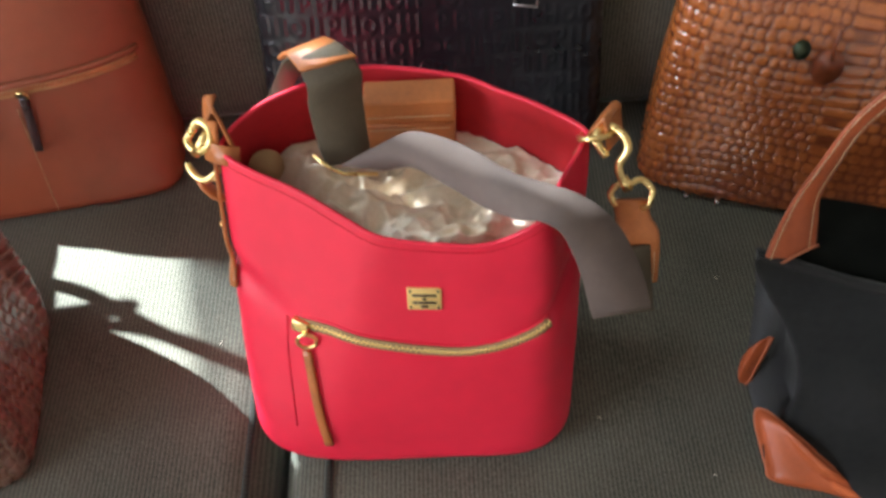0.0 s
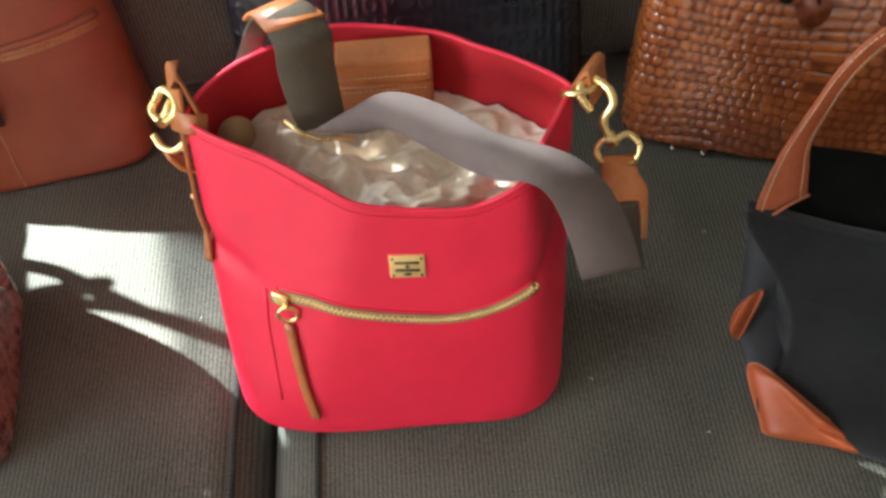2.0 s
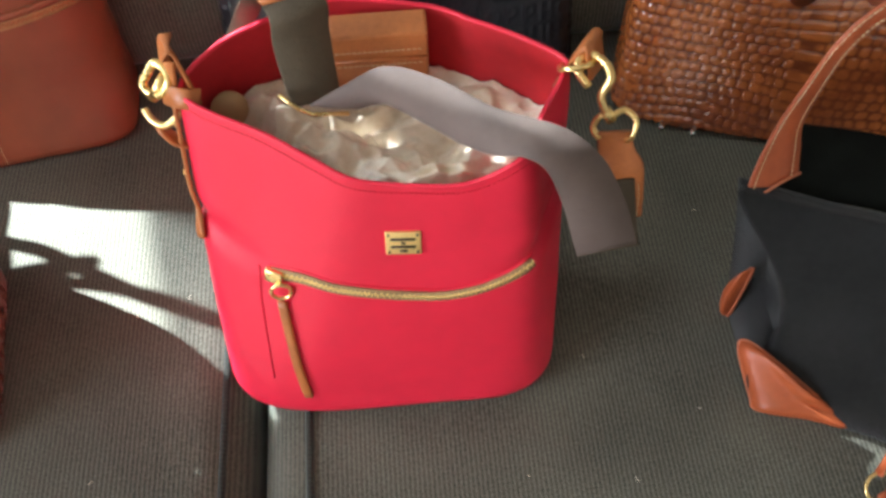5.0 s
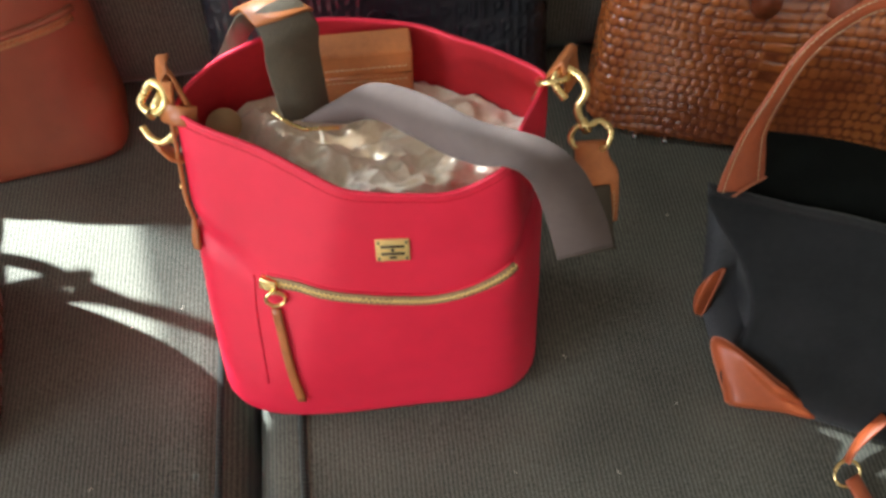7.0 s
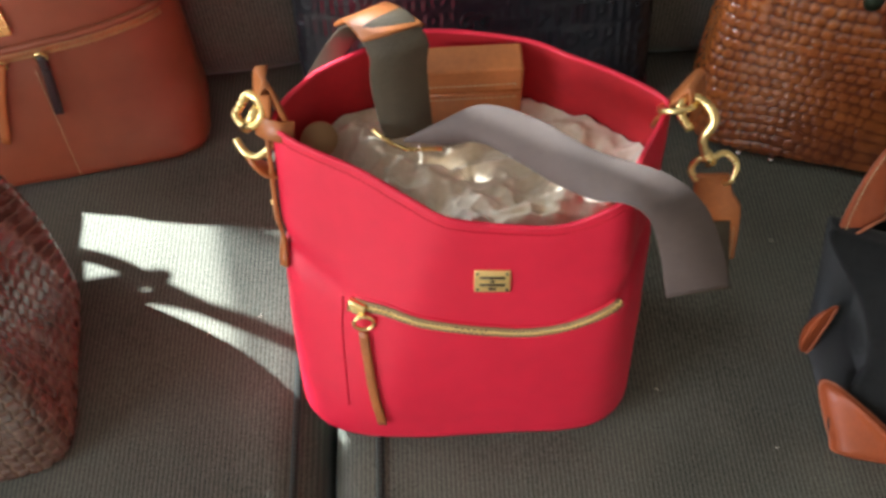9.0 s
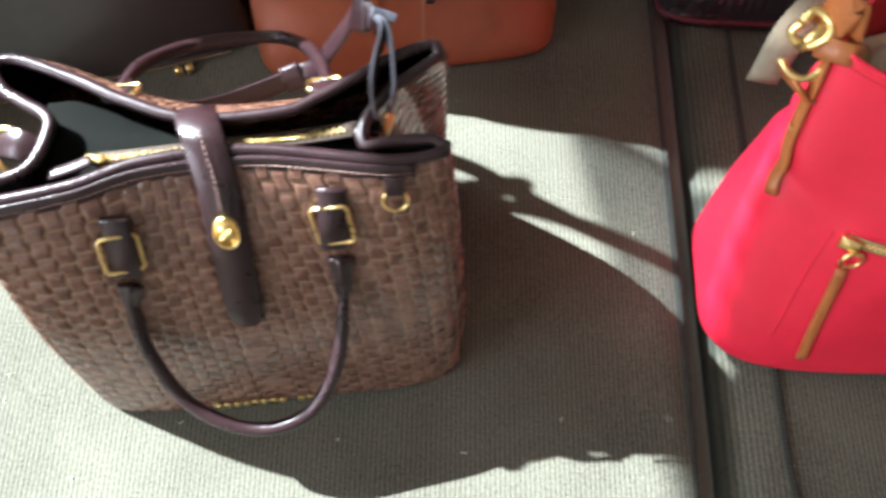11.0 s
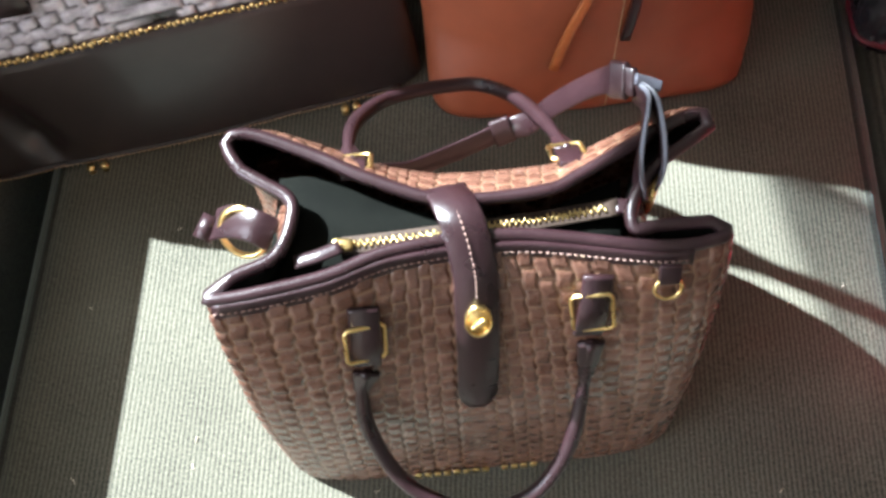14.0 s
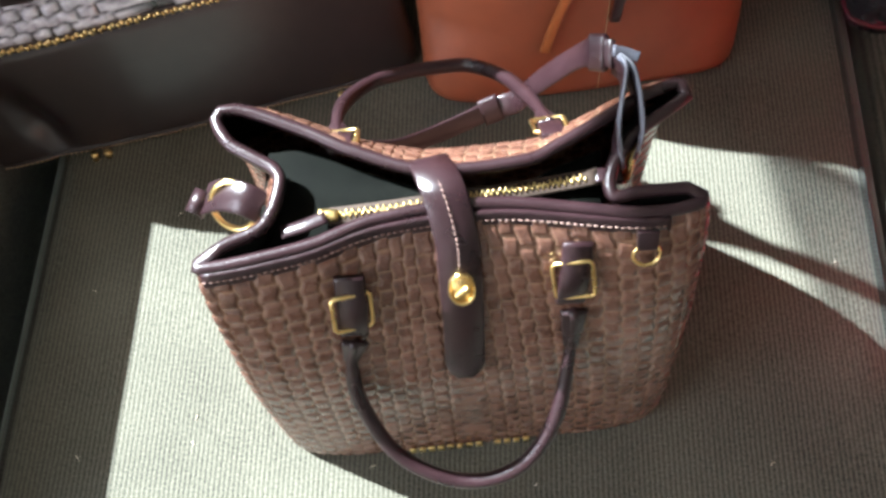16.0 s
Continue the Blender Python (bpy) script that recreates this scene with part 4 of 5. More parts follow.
S(part("strap_tip", strap([(-0.415, 0.155, 0.306), (-0.405, 0.155, 0.302), (-0.397, 0.153, 0.3)], 0.006, 0.0026, (0.2, 0.9, 0.3), 14), EDGE, sstrap, "pale strap tip past the keeper"))
S(part("strap_ring", tube(ring_path((-0.4015, 0.0915, 0.266), 0.0125, (0.1, 0.35, 0.9), (0.2, 0.9, -0.3)), 0.0025, 9, closed=True), GOLD, satchel, "gold side ring"))
# ring and folded tab on the other gusset
S(part("strap_ring", tube(ring_path((-0.679, 0.064, 0.252), 0.019, (0.75, 0.1, 0.45), (-0.3, 0.5, 0.7)), 0.0024, 9, closed=True), GOLD, satchel, "gold side ring"))
S(part("ring_tab", strap([(-0.655, 0.058, 0.262), (-0.668, 0.062, 0.268), (-0.684, 0.068, 0.262), (-0.699, 0.071, 0.250), (-0.705, 0.071, 0.238)], 0.021, 0.0032, (0.3, 0.7, 0.4), 24), PLUM, satchel, "folded plum leather ring tab"))
S(part("tab_roll", tube([(-0.711, 0.062, 0.243), (-0.704, 0.078, 0.247)], 0.0068, 12), PLUM, satchel, "rolled leather end"))
# small ring at the front corner
dp, dn = front(sat_bvh, -0.3945, 0.2665, 0.004)
dr = S(part("corner_ring", oriented(tube(ring_path((0, -0.001, -0.004), 0.0088, (1, 0, 0), (0, 0, 1)), 0.0014, 8, closed=True), dp, dn), GOLD, satchel, "small gold ring"))
S(part("ring_tab", oriented(box(-0.007, 0.007, -0.0025, 0.001, 0.0, 0.015, 0.001), dp, dn), PLUM, dr))
# row of unreadable gold lettering, as bars
lets = bmesh.new()
for k in range(13):
    if k == 8:
        continue
    x = -0.571 + 0.11 * (k + 0.5) / 13
    p, n = front(sat_bvh, x, 0.013, 0.0022)
    h = 0.0042 if k % 4 else 0.0052
    join_into(lets, oriented(box(-0.0030, 0.0030, -0.0012, 0.0008, -h, h, 0.0006, 1), p, n))
S(part("lettering", lets, GOLD, satchel, "small gold metal bars in a row"))

# ---------------------------------------------------------------- bags leaning on the sofa back
def leaning(centre, yaw, a, b, height, lean, nu, nv, width=None, depth=None, e=4.0, foot=0.018, power=1.0, hang=None):
    """Rows of a closed bag wall standing at centre, turned by yaw and leaning back by lean degrees."""
    rows = []
    ca, sa = math.cos(radians(yaw)), math.sin(radians(yaw))
    k = math.tan(radians(lean))
    shape = e if callable(e) else lambda v: e
    fine = np.array([superellipse(2 * math.pi * i / 3600, a, b, shape(0.5)) for i in range(3601)])
    run = np.r_[0, np.cumsum(np.linalg.norm(np.diff(fine, axis=0), axis=1))]
    turns = np.interp(np.arange(nu) / nu * run[-1], run, np.arange(3601) * 2 * math.pi / 3600)
    for j in range(nv + 1):
        v = j / nv
        z = height * v
        w, d = (width(v) if width else 1.0), (depth(v) if depth else 1.0)
        inset = foot - math.sqrt(max(0.0, foot**2 - (foot - z) ** 2)) if z < foot else 0.0
        row = []
        for i in range(nu):
            x, y = superellipse(turns[i], a * w - inset, b * d - inset, shape(v))
            y += k * z + (hang(z) if hang else 0.0)
            row.append(Vector((centre[0] + x * ca - y * sa, centre[1] + x * sa + y * ca, REST + z)))
        rows.append(row)
    return rows


def closed_bag(name, arr, mat, parent, label):
    ob = mesh_part(name, sheet(arr), mat, parent, label)
    bm = bmesh.new()
    bm.from_mesh(ob.data)
    bm.verts.ensure_lookup_table()
    n = arr.shape[1]
    bm.faces.new([bm.verts[i] for i in range(n)][::-1])
    bm.faces.new([bm.verts[len(bm.verts) - n + i] for i in range(n)])
    bm.to_mesh(ob.data)
    bm.free()
    return local(ob, parent)


def girth(rows):
    out = [0.0]
    r = rows[len(rows) // 3]
    for i in range(1, len(r) + 1):
        out.append(out[-1] + (r[i % len(r)] - r[i - 1]).length)
    return out


def on_front(bvh, yaw, p):
    """The front of a leaning bag behind the point p, seen square to the bag."""
    way = Vector((-math.sin(radians(yaw)), math.cos(radians(yaw)), 0))
    q, n, _, _ = bvh.ray_cast(Vector(p) - way * 0.5, way)
    if q is None:
        q, n, _, _ = bvh.find_nearest(Vector(p))
    return q, (n if n.dot(way) < 0 else -n)


# cognac tote with a zipped front
TY = 8
tan_c = (-0.408 - 0.0, 0.322 + 0.062)
tan_rows = leaning(tan_c, TY, 0.166, 0.070, 0.415, 12, 160, 70, lambda v: 1.0 + 0.03 * math.sin(math.pi * v) - 0.3 * smooth01(v, 0.6, 1.1), lambda v: 1.05 - 0.5 * v**1.5, lambda v: 5.0 - 2.8 * smooth01(v, 0.0, 0.22), foot=0.009)
tan_arr = displaced(tan_rows, lambda i, j, p: 0.0035 * noise.noise(Vector(p) * 7) + 0.0012 * noise.noise(Vector(p) * 25))
tan_bag = thing("tote_bag", (tan_c[0], tan_c[1], REST), "cognac brown leather tote with zipped front pocket and gold plate", "handbag")
closed_bag("body", tan_arr, TAN_BAG, tan_bag, "smooth cognac leather wall")
tan_bvh = bvh_of(tan_arr)


def T(ob):
    return local(ob, tan_bag)


def tan_at(u, z, lift=0.001):
    x, y = tan_c[0] + u * math.cos(radians(TY)), tan_c[1] + u * math.sin(radians(TY))
    q, n = on_front(tan_bvh, TY, (x, y, z))
    return q + n * lift, n


zpts = [tan_at(u, 0.163 + 0.012 * (u / 0.16) + 0.006 * math.cos(u * 14)) for u in np.linspace(-0.155, 0.155, 30)]
tz = T(part("zipper", band([p for p, _ in zpts], [n for _, n in zpts], 0.011, 0.0014), material("tan_zipper_tape", (0.42, 0.22, 0.09), 0.7, vary=0.2, scale=80), tan_bag, "tan zipper tape"))
T(part("zipper_teeth", teeth([p + n * 0.001 for p, n in zpts], [n for _, n in zpts], 0.0024, 0.004, 0.0018), TAN, tz))
lip = [tan_at(u, 0.171 + 0.012 * (u / 0.16) + 0.006 * math.cos(u * 14), 0.002) for u in np.linspace(-0.158, 0.158, 30)]
T(part("pocket_lip", tube([p for p, _ in lip], 0.0042, 8), TAN_BAG, tan_bag, "folded leather pocket lip"))
# the second pull is coloured dark plum in place of real shade
for us, zs, mat, lab in (((-0.012, -0.03, -0.046), (0.163, 0.12, 0.072), TAN, "tan leather zipper pull"), ((0.03, 0.028, 0.022), (0.166, 0.14, 0.098), PLUM, "leather zipper pull with its shade put into a plum colour")):
    pp_ = [tan_at(u, z, 0.004) for u, z in spline(list(zip(us, zs)), 12)]
    T(part("zipper_pull", band([p for p, _ in pp_], [n for _, n in pp_], 0.0095, 0.003), mat, tan_bag, lab))
    T(part("zipper_slider", tube(ring_path(pp_[0][0] + pp_[0][1] * 0.002, 0.006, (1, 0, 0), (0, -0.2, 1)), 0.0018, 8, closed=True), GOLD, tan_bag, "gold slider ring"))
sm = [tan_at(0.018 - 0.006 * f, 0.15 - 0.14 * f, 0.0006) for f in np.linspace(0, 1, 16)]
T(part("centre_seam", stitches([p for p, _ in sm], [n for _, n in sm], 0.0042, 0.003, 0.0005), THREAD, tan_bag))
q, n = tan_at(-0.004, 0.208, 0.002)
T(part("name_plate", oriented(box(-0.016, 0.016, -0.0015, 0.0015, -0.016, 0.016, 0.001), q, n), GOLD, tan_bag, "square gold plate"))
# unseen handle, added for the curved shadow it throws
T(part("handle", tube(spline([(-0.49, 0.44, 0.385), (-0.485, 0.445, 0.43), (-0.43, 0.455, 0.485), (-0.37, 0.46, 0.43), (-0.36, 0.465, 0.385)], 40), 0.0075, 10), TAN, tan_bag, "rolled tan handle added out of view to cast a shadow"))

# espresso tote with a woven upper panel
BY = 16.0
tote_c = (-0.824, 0.275 + 0.055)
tote_rows = leaning(tote_c, BY, 0.243, 0.055, 0.44, 9, 300, 180, lambda v: 1.0 - 0.10 * v - 0.68 * smooth01(v, 0.45, 1.15), lambda v: 1.0 - 0.6 * v**1.3, 8.0, foot=0.008)
tote_len = girth(tote_rows)


def tote_relief(i, j, p):
    s = 0.005 * noise.noise(Vector(p) * 6)
    s -= 0.016 * math.exp(-((p[0] + 0.965 + 0.25 * (p[2] - 0.06)) / 0.016) ** 2) * smooth01(0.14 - p[2], 0.0, 0.1) * smooth01(p[2], 0.0, 0.05)
    z = j / 180 * 0.44
    th = 360 * i / 300
    if 196 < th < 344 and z > 0.149:
        s += 0.0034 * weave(z / 0.0125, tote_len[i] / 0.019) * smooth01(z, 0.149, 0.155)
    if th < 200 or th > 340:
        return s
    return s - 0.003 * math.exp(-((z - 0.145) / 0.006) ** 2)


tote_arr = displaced(tote_rows, tote_relief)
tote = thing("tote_bag", (tote_c[0], tote_c[1], REST), "dark espresso leather tote with woven panel above a gold zipper", "handbag")
body_t = closed_bag("body", tote_arr, ESPRESSO, tote, "smooth espresso leather wall")
with_relief(body_t.data, [[weave(j / 180 * 0.44 / 0.0125, tote_len[i] / 0.019) * 1.5 - 0.1 for i in range(300)] for j in range(181)])
body_t.data.materials.append(WOVEN_GREY)
mats = []
for f in body_t.data.polygons:
    k = f.index // 300
    th = 360 * (f.index % 300) / 300
    mats.append(1 if (k < 180 and k / 180 * 0.44 > 0.149 and 196 < th < 344) else 0)
body_t.data.polygons.foreach_set("material_index", mats)
tote_bvh = bvh_of(tote_arr)


def B_(ob):
    return local(ob, tote)


def tote_at(u, z, lift=0.001):
    q, n = on_front(tote_bvh, BY, (tote_c[0] + u * math.cos(radians(BY)), tote_c[1] + u * math.sin(radians(BY)), z))
    return q + n * lift, n


bz = [tote_at(u, 0.146 + REST) for u in np.linspace(-0.212, 0.2, 40)]
bzip = B_(part("zipper", band([p for p, _ in bz], [n for _, n in bz], 0.009, 0.0012), DARK_TAPE, tote, "dark zipper tape"))
B_(part("zipper_teeth", teeth([p + n * 0.0012 for p, n in bz], [n for _, n in bz], 0.0036, 0.0052, 0.0028), GOLD, bzip, "chunky gold zipper teeth"))
pipe = [tote_at(u, 0.008, 0.001) for u in np.linspace(-0.215, 0.215, 40)]
B_(part("base_piping", tube([p for p, _ in pipe], 0.0028, 8), ESPRESSO, tote, "corded base edge"))
B_(part("stitching", stitches([p + n * 0.003 for p, n in pipe], [n for _, n in pipe], 0.005, 0.003, 0.0006), THREAD, tote))
for fx, fy in ((-0.922, 0.237), (-0.908, 0.240), (-0.660, 0.310), (-0.648, 0.314)):
    B_(part("foot_stud", tube([(fx, fy - 0.002, 0.0), (fx, fy, 0.006), (fx, fy + 0.001, 0.009)], 0.0048, 12, taper=lambda s: 0.75 + 0.25 * math.sin(math.pi * s)), GOLD, tote, "gold base stud"))
B_(part("handle", strap([tuple(tote_at(-0.10, 0.20, 0.004)[0]), tuple(tote_at(-0.095, 0.30, 0.006)[0]), tuple(tote_at(-0.09, 0.40, 0.008)[0]), (-0.89, 0.42, 0.52), (-0.82, 0.44, 0.56), (-0.77, 0.44, 0.52), tuple(tote_at(0.06, 0.40, 0.008)[0]), tuple(tote_at(0.065, 0.30, 0.006)[0]), tuple(tote_at(0.07, 0.20, 0.004)[0])], 0.026, 0.005, (1, 0.3, 0), 60), ESPRESSO, tote, "flat espresso leather handle"))
# an unseen handle arch added over the bag's end to cast shadow bands
B_(part("handle", strap([(-0.602, 0.332, 0.235), (-0.605, 0.344, 0.295), (-0.602, 0.341, 0.340), (-0.601, 0.338, 0.395), (-0.602, 0.340, 0.440), (-0.604, 0.347, 0.515), (-0.622, 0.358, 0.545), (-0.660, 0.375, 0.510), (-0.705, 0.385, 0.476), (-0.755, 0.385, 0.468), (-0.808, 0.385, 0.448), (-0.83, 0.382, 0.425)], 0.013, 0.005, (0.5, 0.86, 0), 70), ESPRESSO, tote, "unseen narrow handle arch added to cast shadow bands on the seat"))

# black embossed bag
EY = 1.0
emb_c = (0.085, 0.372 + 0.05)
emb_rows = leaning(emb_c, EY, 0.207, 0.05, 0.36, 13, 420, 150, lambda v: 1.0 - 0.06 * v, lambda v: 1.0 - 0.4 * v, 5.0)
emb_len = girth(emb_rows)


def cell_hash(i, j):
    return (math.sin(i * 127.1 + j * 311.7) * 43758.5453) % 1.0


def emboss(i, j, p):
    """Raised strokes of a repeating embossed ornament, too worn to read."""
    u, v = emb_len[i] / 0.021, j / 150 * 0.36 / 0.028
    a, b = math.floor(u + 0.5 * (math.floor(v) % 2)), math.floor(v)
    fu, fv = (u + 0.5 * (b % 2)) % 1, v % 1
    k = int(cell_hash(a % 40, b) * 4)
    d = 1.0
    if fv < 0.12 or fv > 0.9:
        return 0.0
    d = min(abs(fu - 0.2), abs(fu - 0.75))
    if k == 1:
        d = min(d, abs(fv - 0.5) * 1.3)
    elif k == 2:
        d = min(abs(fu - 0.3), abs(math.hypot(fu - 0.5, (fv - 0.65) * 1.3) - 0.25))
    elif k == 3:
        d = min(abs(math.hypot(fu - 0.5, (fv - 0.5) * 1.2) - 0.33), 1)
    return 0.0013 * (1 - smooth01(d, 0.05, 0.12))


emb_arr = displaced(emb_rows, lambda i, j, p: emboss(i, j, p) + 0.004 * noise.noise(Vector(p) * 7))
emb = thing("tote_bag", (emb_c[0], emb_c[1], REST), "black embossed leather tote with dark red base piping", "handbag")
closed_bag("body", emb_arr, BLACK, emb, "embossed black leather wall")
emb_bvh = bvh_of(emb_arr)
local(part("base_piping", tube([Vector(p) + Vector((0, -0.001, 0.0)) for p in emb_arr[8][::4]], 0.003, 8, closed=True), material("dark_red_piping", (0.09, 0.006, 0.014), 0.4), emb, "dark red base piping"), emb)
q, n = on_front(emb_bvh, EY, (0.195, 0.4, 0.212))
q = q + n * 0.002
fr = bmesh.new()
for x0, x1, z0, z1 in ((-0.014, 0.014, 0.012, 0.0145), (-0.014, 0.014, -0.0145, -0.012), (-0.014, -0.0115, -0.012, 0.012), (0.0115, 0.014, -0.012, 0.012)):
    join_into(fr, box(x0, x1, -0.0012, 0.0012, z0, z1, 0.0004, 1))
local(part("metal_frame", oriented(fr, q, n), material("silver_metal", (0.5, 0.5, 0.5), 0.3, 1.0), emb, "thin silver square frame"), emb)

# glossy crocodile-embossed bag
CY = -18.0
croc_c = (0.535, 0.258 + 0.062)
croc_rows = leaning(croc_c, CY, 0.200, 0.066, 0.33, 16, 420, 170, lambda v: 1.0 + 0.02 * math.sin(math.pi * v) - 0.10 * v, lambda v: 1.0 + 0.1 * math.sin(math.pi * v) - 0.45 * v, 6.0, foot=0.014)
croc_len = girth(croc_rows)


def scales(i, j, p):
    """Pebbled scales near the ends that grow into rows of oblong tiles over the middle."""
    u, v = croc_len[i], j / 170 * 0.33
    mid = smooth01(abs(u - croc_len[-1] * 0.75), 0.16, 0.05)
    q = Vector((u * 84 + 0.5 * noise.noise(Vector((u * 30, v * 30, 0))), v * 84.0 + 1.1 * noise.noise(Vector((u * 9, v * 9, 4))), 0.5))
    row = math.floor(q.y)
    x = q.x + 0.5 * (row % 2) + 0.5 * cell_hash(row, 3)
    col = math.floor(x)
    fx, fy = x - col - 0.5, q.y - row - 0.5
    grow = 0.85 + 0.3 * cell_hash(col, row)
    d = 0.5 - ((abs(fx) ** 3.2 + abs(fy) ** 3.2) ** (1 / 3.2)) / grow
    return 0.0018 * (1 - 0.45 * mid) * smooth01(d, 0.0, 0.17)


croc_arr = displaced(croc_rows, lambda i, j, p: scales(i, j, p) + 0.0045 * noise.noise(Vector(p) * 8 + Vector((4, 0, 0))))
croc = thing("handbag", (croc_c[0], croc_c[1], REST), "glossy chestnut crocodile-embossed leather handbag", "handbag")
with_relief(closed_bag("body", croc_arr, CROC, croc, "crocodile-embossed glossy wall").data, [[scales(i, j, None) / 0.0018 * 1.7 for i in range(420)] for j in range(171)])
croc_bvh = bvh_of(croc_arr)


def C_(ob):
    return local(ob, croc)


def croc_at(x, z, lift=0.002):
    q, n = on_front(croc_bvh, CY, (x, 0.30, z))
    return q + n * lift, n


q, n = croc_at(0.50, 0.185, 0.004)
ht = C_(part("hang_tag", oriented(turned(tube([(0, 0.0015, 0), (0, -0.0015, 0)], 0.017, 26), Matrix.Diagonal((0.95, 1, 1.15, 1))), q, n), CROC_PLAIN, croc, "heart-shaped leather hang tag"))
C_(part("tag_cord", tube([q + Vector((0, -0.003, 0.012)), q + Vector((-0.004, -0.004, 0.03)), q + Vector((-0.002, 0.0, 0.05))], 0.0018, 6), CROC_PLAIN, ht))
q, n = croc_at(0.468, 0.198, 0.004)
C_(part("charm", oriented(turned(tube([(0, 0.003, 0), (0, -0.003, 0)], 0.009, 18), Matrix.Diagonal((1, 1, 1.2, 1))), q, n), material("dark_green_charm", (0.03, 0.04, 0.02), 0.3, 0.6), croc, "small dark metal charm"))
q, n = croc_at(0.585, 0.21, 0.004)
C_(part("clasp", oriented(box(-0.016, 0.016, -0.002, 0.002, -0.004, 0.006, 0.0012), q, n), material("steel_clasp", (0.7, 0.7, 0.68), 0.25, 1.0), croc, "silver clasp"))
C_(part("closing_strap", oriented(box(-0.013, 0.013, -0.0025, 0.0015, -0.035, -0.004, 0.003), q, n), CROC_PLAIN, croc))
for fx, fy in ((0.389, 0.300), (0.424, 0.288)):
    C_(part("foot_stud", tube([(fx, fy, 0.0), (fx, fy, 0.006)], 0.0034, 10), material("stud_metal", (0.7, 0.68, 0.66), 0.25, 1.0), croc, "silver base stud"))

# charcoal suede bag with tan leather corners, slouched on its side
navy = thing("handbag", (0.52, 0.0, REST), "slouched charcoal suede handbag with tan leather corners and strap", "handbag")


def N_(ob):
    return local(ob, navy)


# sections from the near end to the far end: outlines of the slouched body
def navy_section(s):
    """Closed outline at a stretch s of the bag's length (0 at the gusset end)."""
    bx, by = 0.085 * 0 + 0.36 * s, -0.185 * s
    low_front = Vector((0.404 + bx, -0.045 + by, 0.0))
    low_back = Vector((0.404 + bx * 0.9, 0.062 + by * 0.8, 0.0))
    top = Vector((0.380 + bx * 0.98, 0.092 + by * 0.75, 0.158 - 0.02 * s))
    pts = [low_front, low_front + Vector((-0.010, 0.012, 0.030)), low_front.lerp(top, 0.30) + Vector((0.022 * (1 - s), -0.006 - 0.02 * s, 0.010)), low_front.lerp(top, 0.60) + Vector((0.026 * (1 - s), -0.012 - 0.02 * s, 0.012)),
           top + Vector((0.0, -0.012, 0.002)), top + Vector((0.004, 0.006, 0.006)), top + Vector((0.010, 0.022, -0.01)), low_back.lerp(top, 0.5) + Vector((0.014, 0.03, 0.0)), low_back + Vector((0.004, 0.012, 0.012)), low_back, low_front.lerp(low_back, 0.5)]
    return spline([tuple(p) for p in pts], 60, True)


nrows = [[(1 - 0.5) * Vector(p) + 0.5 * Vector(navy_section(0.0).mean(axis=0)) + Vector((0.03, -0.0, 0)) for p in navy_section(0.0)]]
for s in np.linspace(0, 1, 50):
    sec = navy_section(s)
    nrows.append([Vector(p) + Vector((0, 0, REST + 0.004 * noise.noise(Vector(p) * 16))) for p in sec])
bm, vs = grid(nrows, True)
bm.faces.new(vs[-1]), bm.faces.new(vs[0][::-1])
bmesh.ops.recalc_face_normals(bm, faces=bm.faces[:])
nbody = N_(part("body", bm, NAVY, navy, "charcoal suede wall"))
nb = bmesh.new()
nb.from_mesh(nbody.data)
navy_bvh = BVHTree.FromBMesh(nb)
nb.free()


def patch(points, out, name, label):
    """A domed leather corner with a pale stitched edge."""
    ring = [Vector(p) for p in spline(points, 56, True)]
    for p in ring:
        p.z = max(p.z, 0.003)
    c = sum(ring, Vector()) / len(ring)
    o = Vector(out).normalized()
    rows = [[p - o * 0.004 for p in ring]]
    for k in range(9):
        f = 1 - k / 9
        rows.append([c.lerp(p, f) + o * 0.017 * math.sqrt(max(0.0, 1 - f**4)) for p in ring])
    bm, vs = grid(rows, True)
    bm.faces.new(vs[-1])
    bmesh.ops.recalc_face_normals(bm, faces=bm.faces[:])
    ob = N_(part(name, bm, CORNER, navy, label))
    N_(part("stitched_edge", tube([p + o * 0.0006 for p in ring], 0.0009, 6, closed=True), CORNER_EDGE, ob))
    return ob


CORNER = material("rust_tan_leather", (0.36, 0.075, 0.022), 0.42, vary=0.2, scale=20, grain=0.15)
CORNER_EDGE = material("pink_tan_piping", (0.5, 0.15, 0.07), 0.5, vary=0.1, scale=60)
patch([(0.389, -0.008, 0.040), (0.398, -0.006, 0.050), (0.421, -0.032, 0.050), (0.449, -0.058, 0.038), (0.480, -0.070, 0.014), (0.495, -0.077, 0.004), (0.486, -0.085, 0.003), (0.450, -0.072, 0.003), (0.405, -0.060, 0.003), (0.398, -0.046, 0.012)], (-0.15, -0.6, 0.6), "corner_patch", "rust tan leather corner")
patch([(0.416, 0.064, 0.068), (0.408, 0.067, 0.034), (0.405, 0.058, 0.006), (0.403, 0.044, 0.003), (0.408, 0.050, 0.026)], (-0.8, -0.2, 0.4), "corner_patch", "rust tan leather corner")
HL = [(0.386, 0.086, 0.158), (0.398, 0.108, 0.176), (0.414, 0.130, 0.205), (0.430, 0.143, 0.240), (0.446, 0.153, 0.282), (0.470, 0.161, 0.312), (0.51, 0.165, 0.335), (0.56, 0.15, 0.33), (0.62, 0.12, 0.28), (0.66, 0.09, 0.2)]
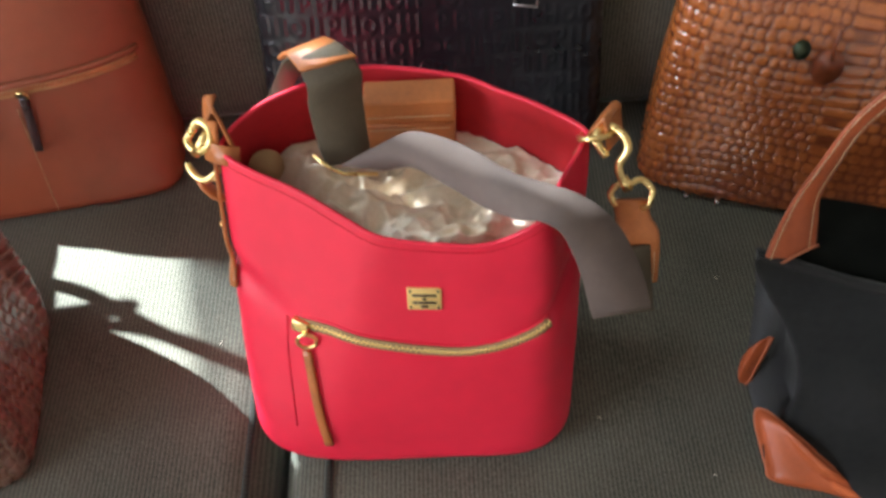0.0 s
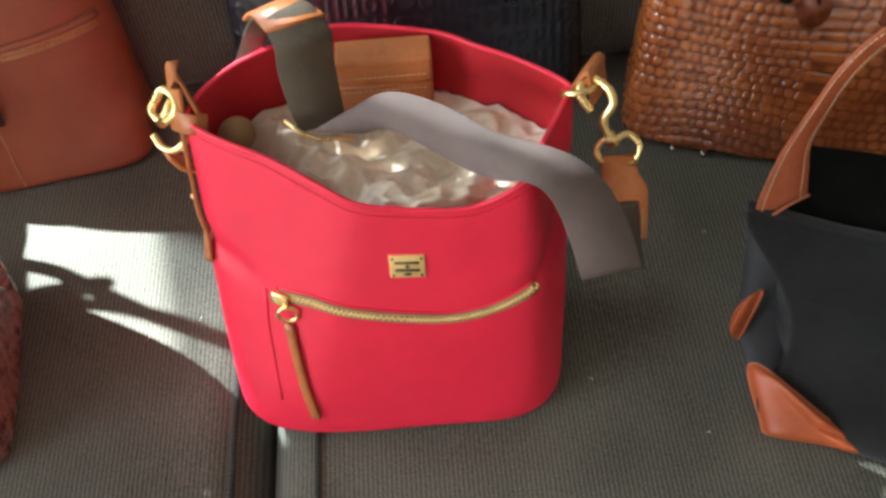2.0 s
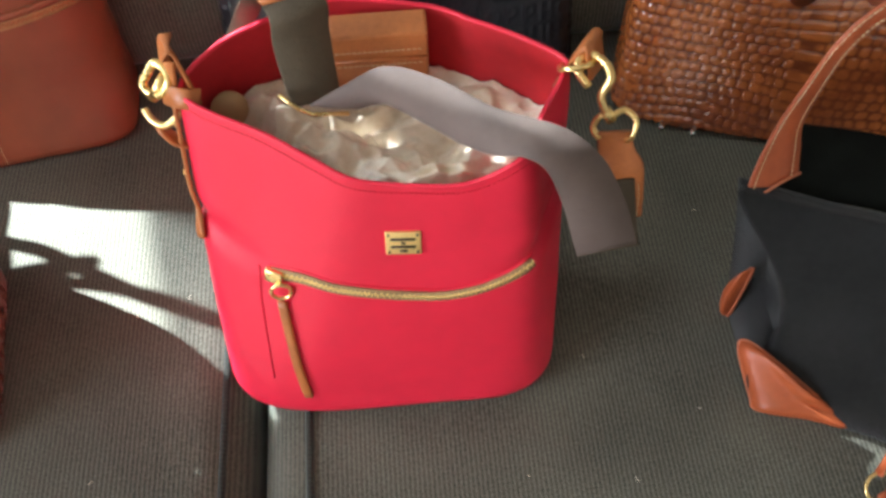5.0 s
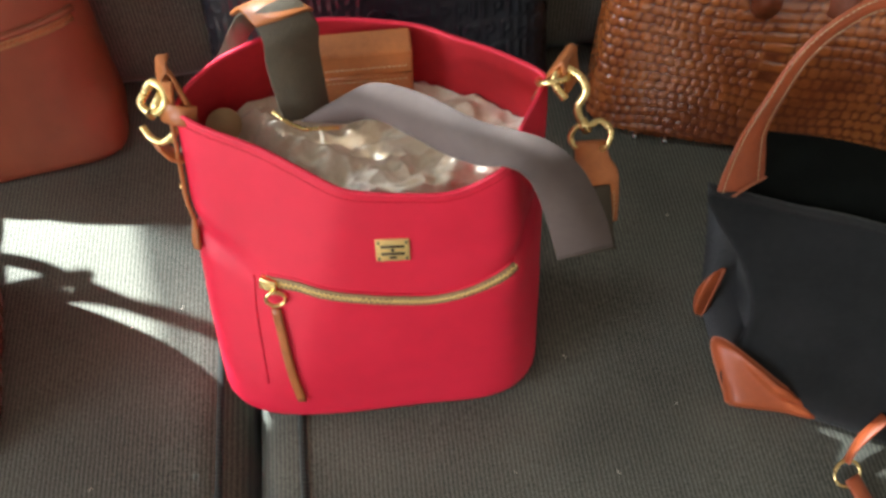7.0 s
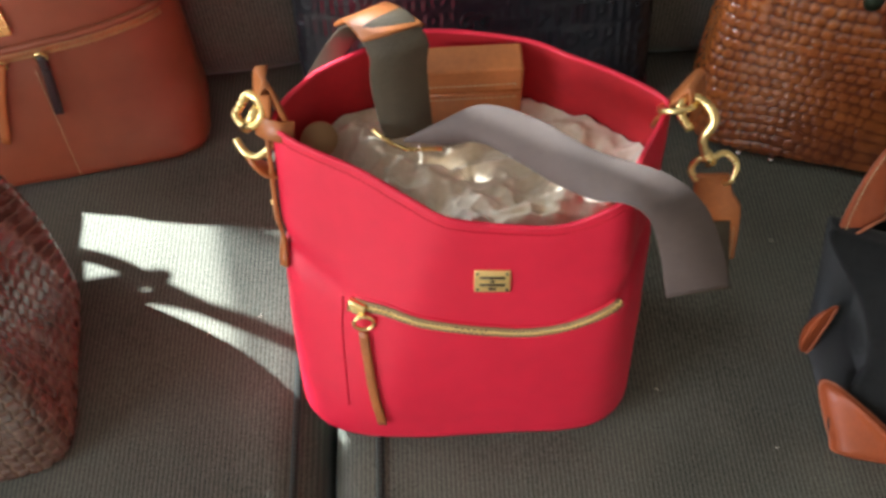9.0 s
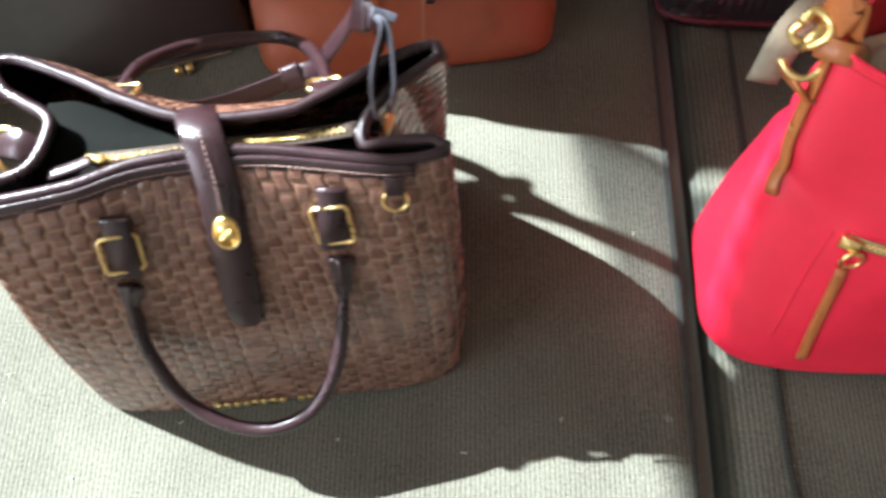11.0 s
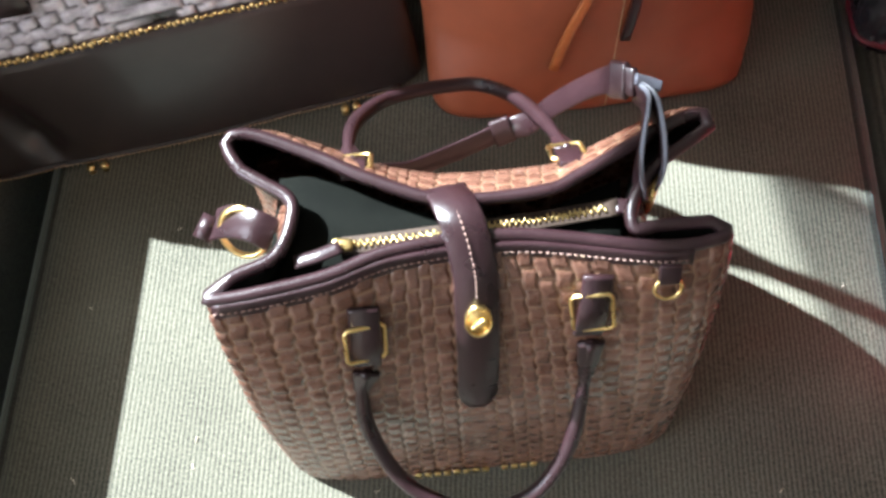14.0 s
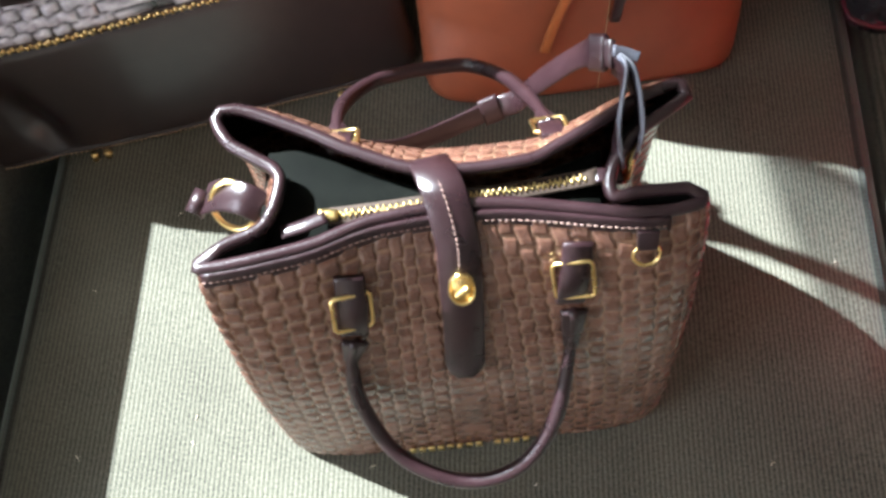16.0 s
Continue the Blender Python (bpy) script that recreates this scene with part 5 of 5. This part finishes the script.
HR = [(0.440, 0.108, 0.166), (0.442, 0.124, 0.180), (0.440, 0.136, 0.205), (0.448, 0.145, 0.238), (0.460, 0.153, 0.276), (0.482, 0.159, 0.303), (0.515, 0.161, 0.322), (0.553, 0.146, 0.317), (0.605, 0.118, 0.272), (0.63, 0.09, 0.19)]
hs = N_(part("handle_strap", ribbon(HL, HR, 0.0042, n=70), CORNER, navy, "rust tan leather strap with stitched edges"))
for side, off in ((HL, 0.2), (HR, 0.2)):
    e = [Vector(a).lerp(Vector(b), 0.12 if side is HL else 0.88) + Vector((-0.001, -0.003, 0.002)) for a, b in zip(spline(HL, 40), spline(HR, 40))]
    N_(part("stitching", stitches(e, [Vector((0, -0.8, 0.5))] * 40, 0.0045, 0.0034, 0.0006), THREAD, hs))
N_(part("stitched_edge", tube(spline([(0.384, 0.083, 0.159), (0.398, 0.086, 0.164), (0.42, 0.096, 0.168), (0.442, 0.106, 0.168)], 16), 0.0014, 6), CORNER_EDGE, hs))
N_(part("lining", ribbon([(0.42, 0.098, 0.150), (0.52, 0.068, 0.148), (0.66, 0.0, 0.14)], [(0.455, 0.165, 0.165), (0.55, 0.135, 0.165), (0.69, 0.075, 0.15)], 0.004, n=20), LINING, navy, "black lining at the opening"))
kr = N_(part("strap_ring", tube(ring_path((0.4935, -0.146, 0.012), 0.0125, (1, 0, 0.05), (0.2, 0.9, 0.35)), 0.0018, 8, closed=True), GOLD, navy, "thin gold ring"))
N_(part("ring_strap", strap([(0.4955, -0.151, 0.014), (0.5, -0.162, 0.010), (0.506, -0.182, 0.006), (0.512, -0.205, 0.006)], 0.014, 0.003, (1, 0.2, 0), 16), CORNER, navy, "rust tan ring strap"))
N_(part("ring_strap", strap([(0.493, -0.137, 0.018), (0.51, -0.12, 0.03), (0.535, -0.105, 0.045)], 0.013, 0.003, (0.6, 0.8, 0), 16), CORNER, navy, "rust tan ring strap"))

# small fluff on the seat
lint = bmesh.new()
rng = random.Random(5)
for _ in range(36):
    x, y = rng.uniform(-0.9, 0.5), rng.uniform(-0.16, 0.2)
    a = rng.uniform(0, 6.3)
    l = rng.uniform(0.001, 0.003)
    tube([(x, y, 0.0005), (x + l * math.cos(a), y + l * math.sin(a), 0.002), (x + 2 * l * math.cos(a + 0.5), y + 2 * l * math.sin(a + 0.5), 0.0008)], 0.00035, 5, bm=lint)
tagged(link("lint", lint, PAPER), "pale specks of lint on the seat", "lint", kind="stuff")
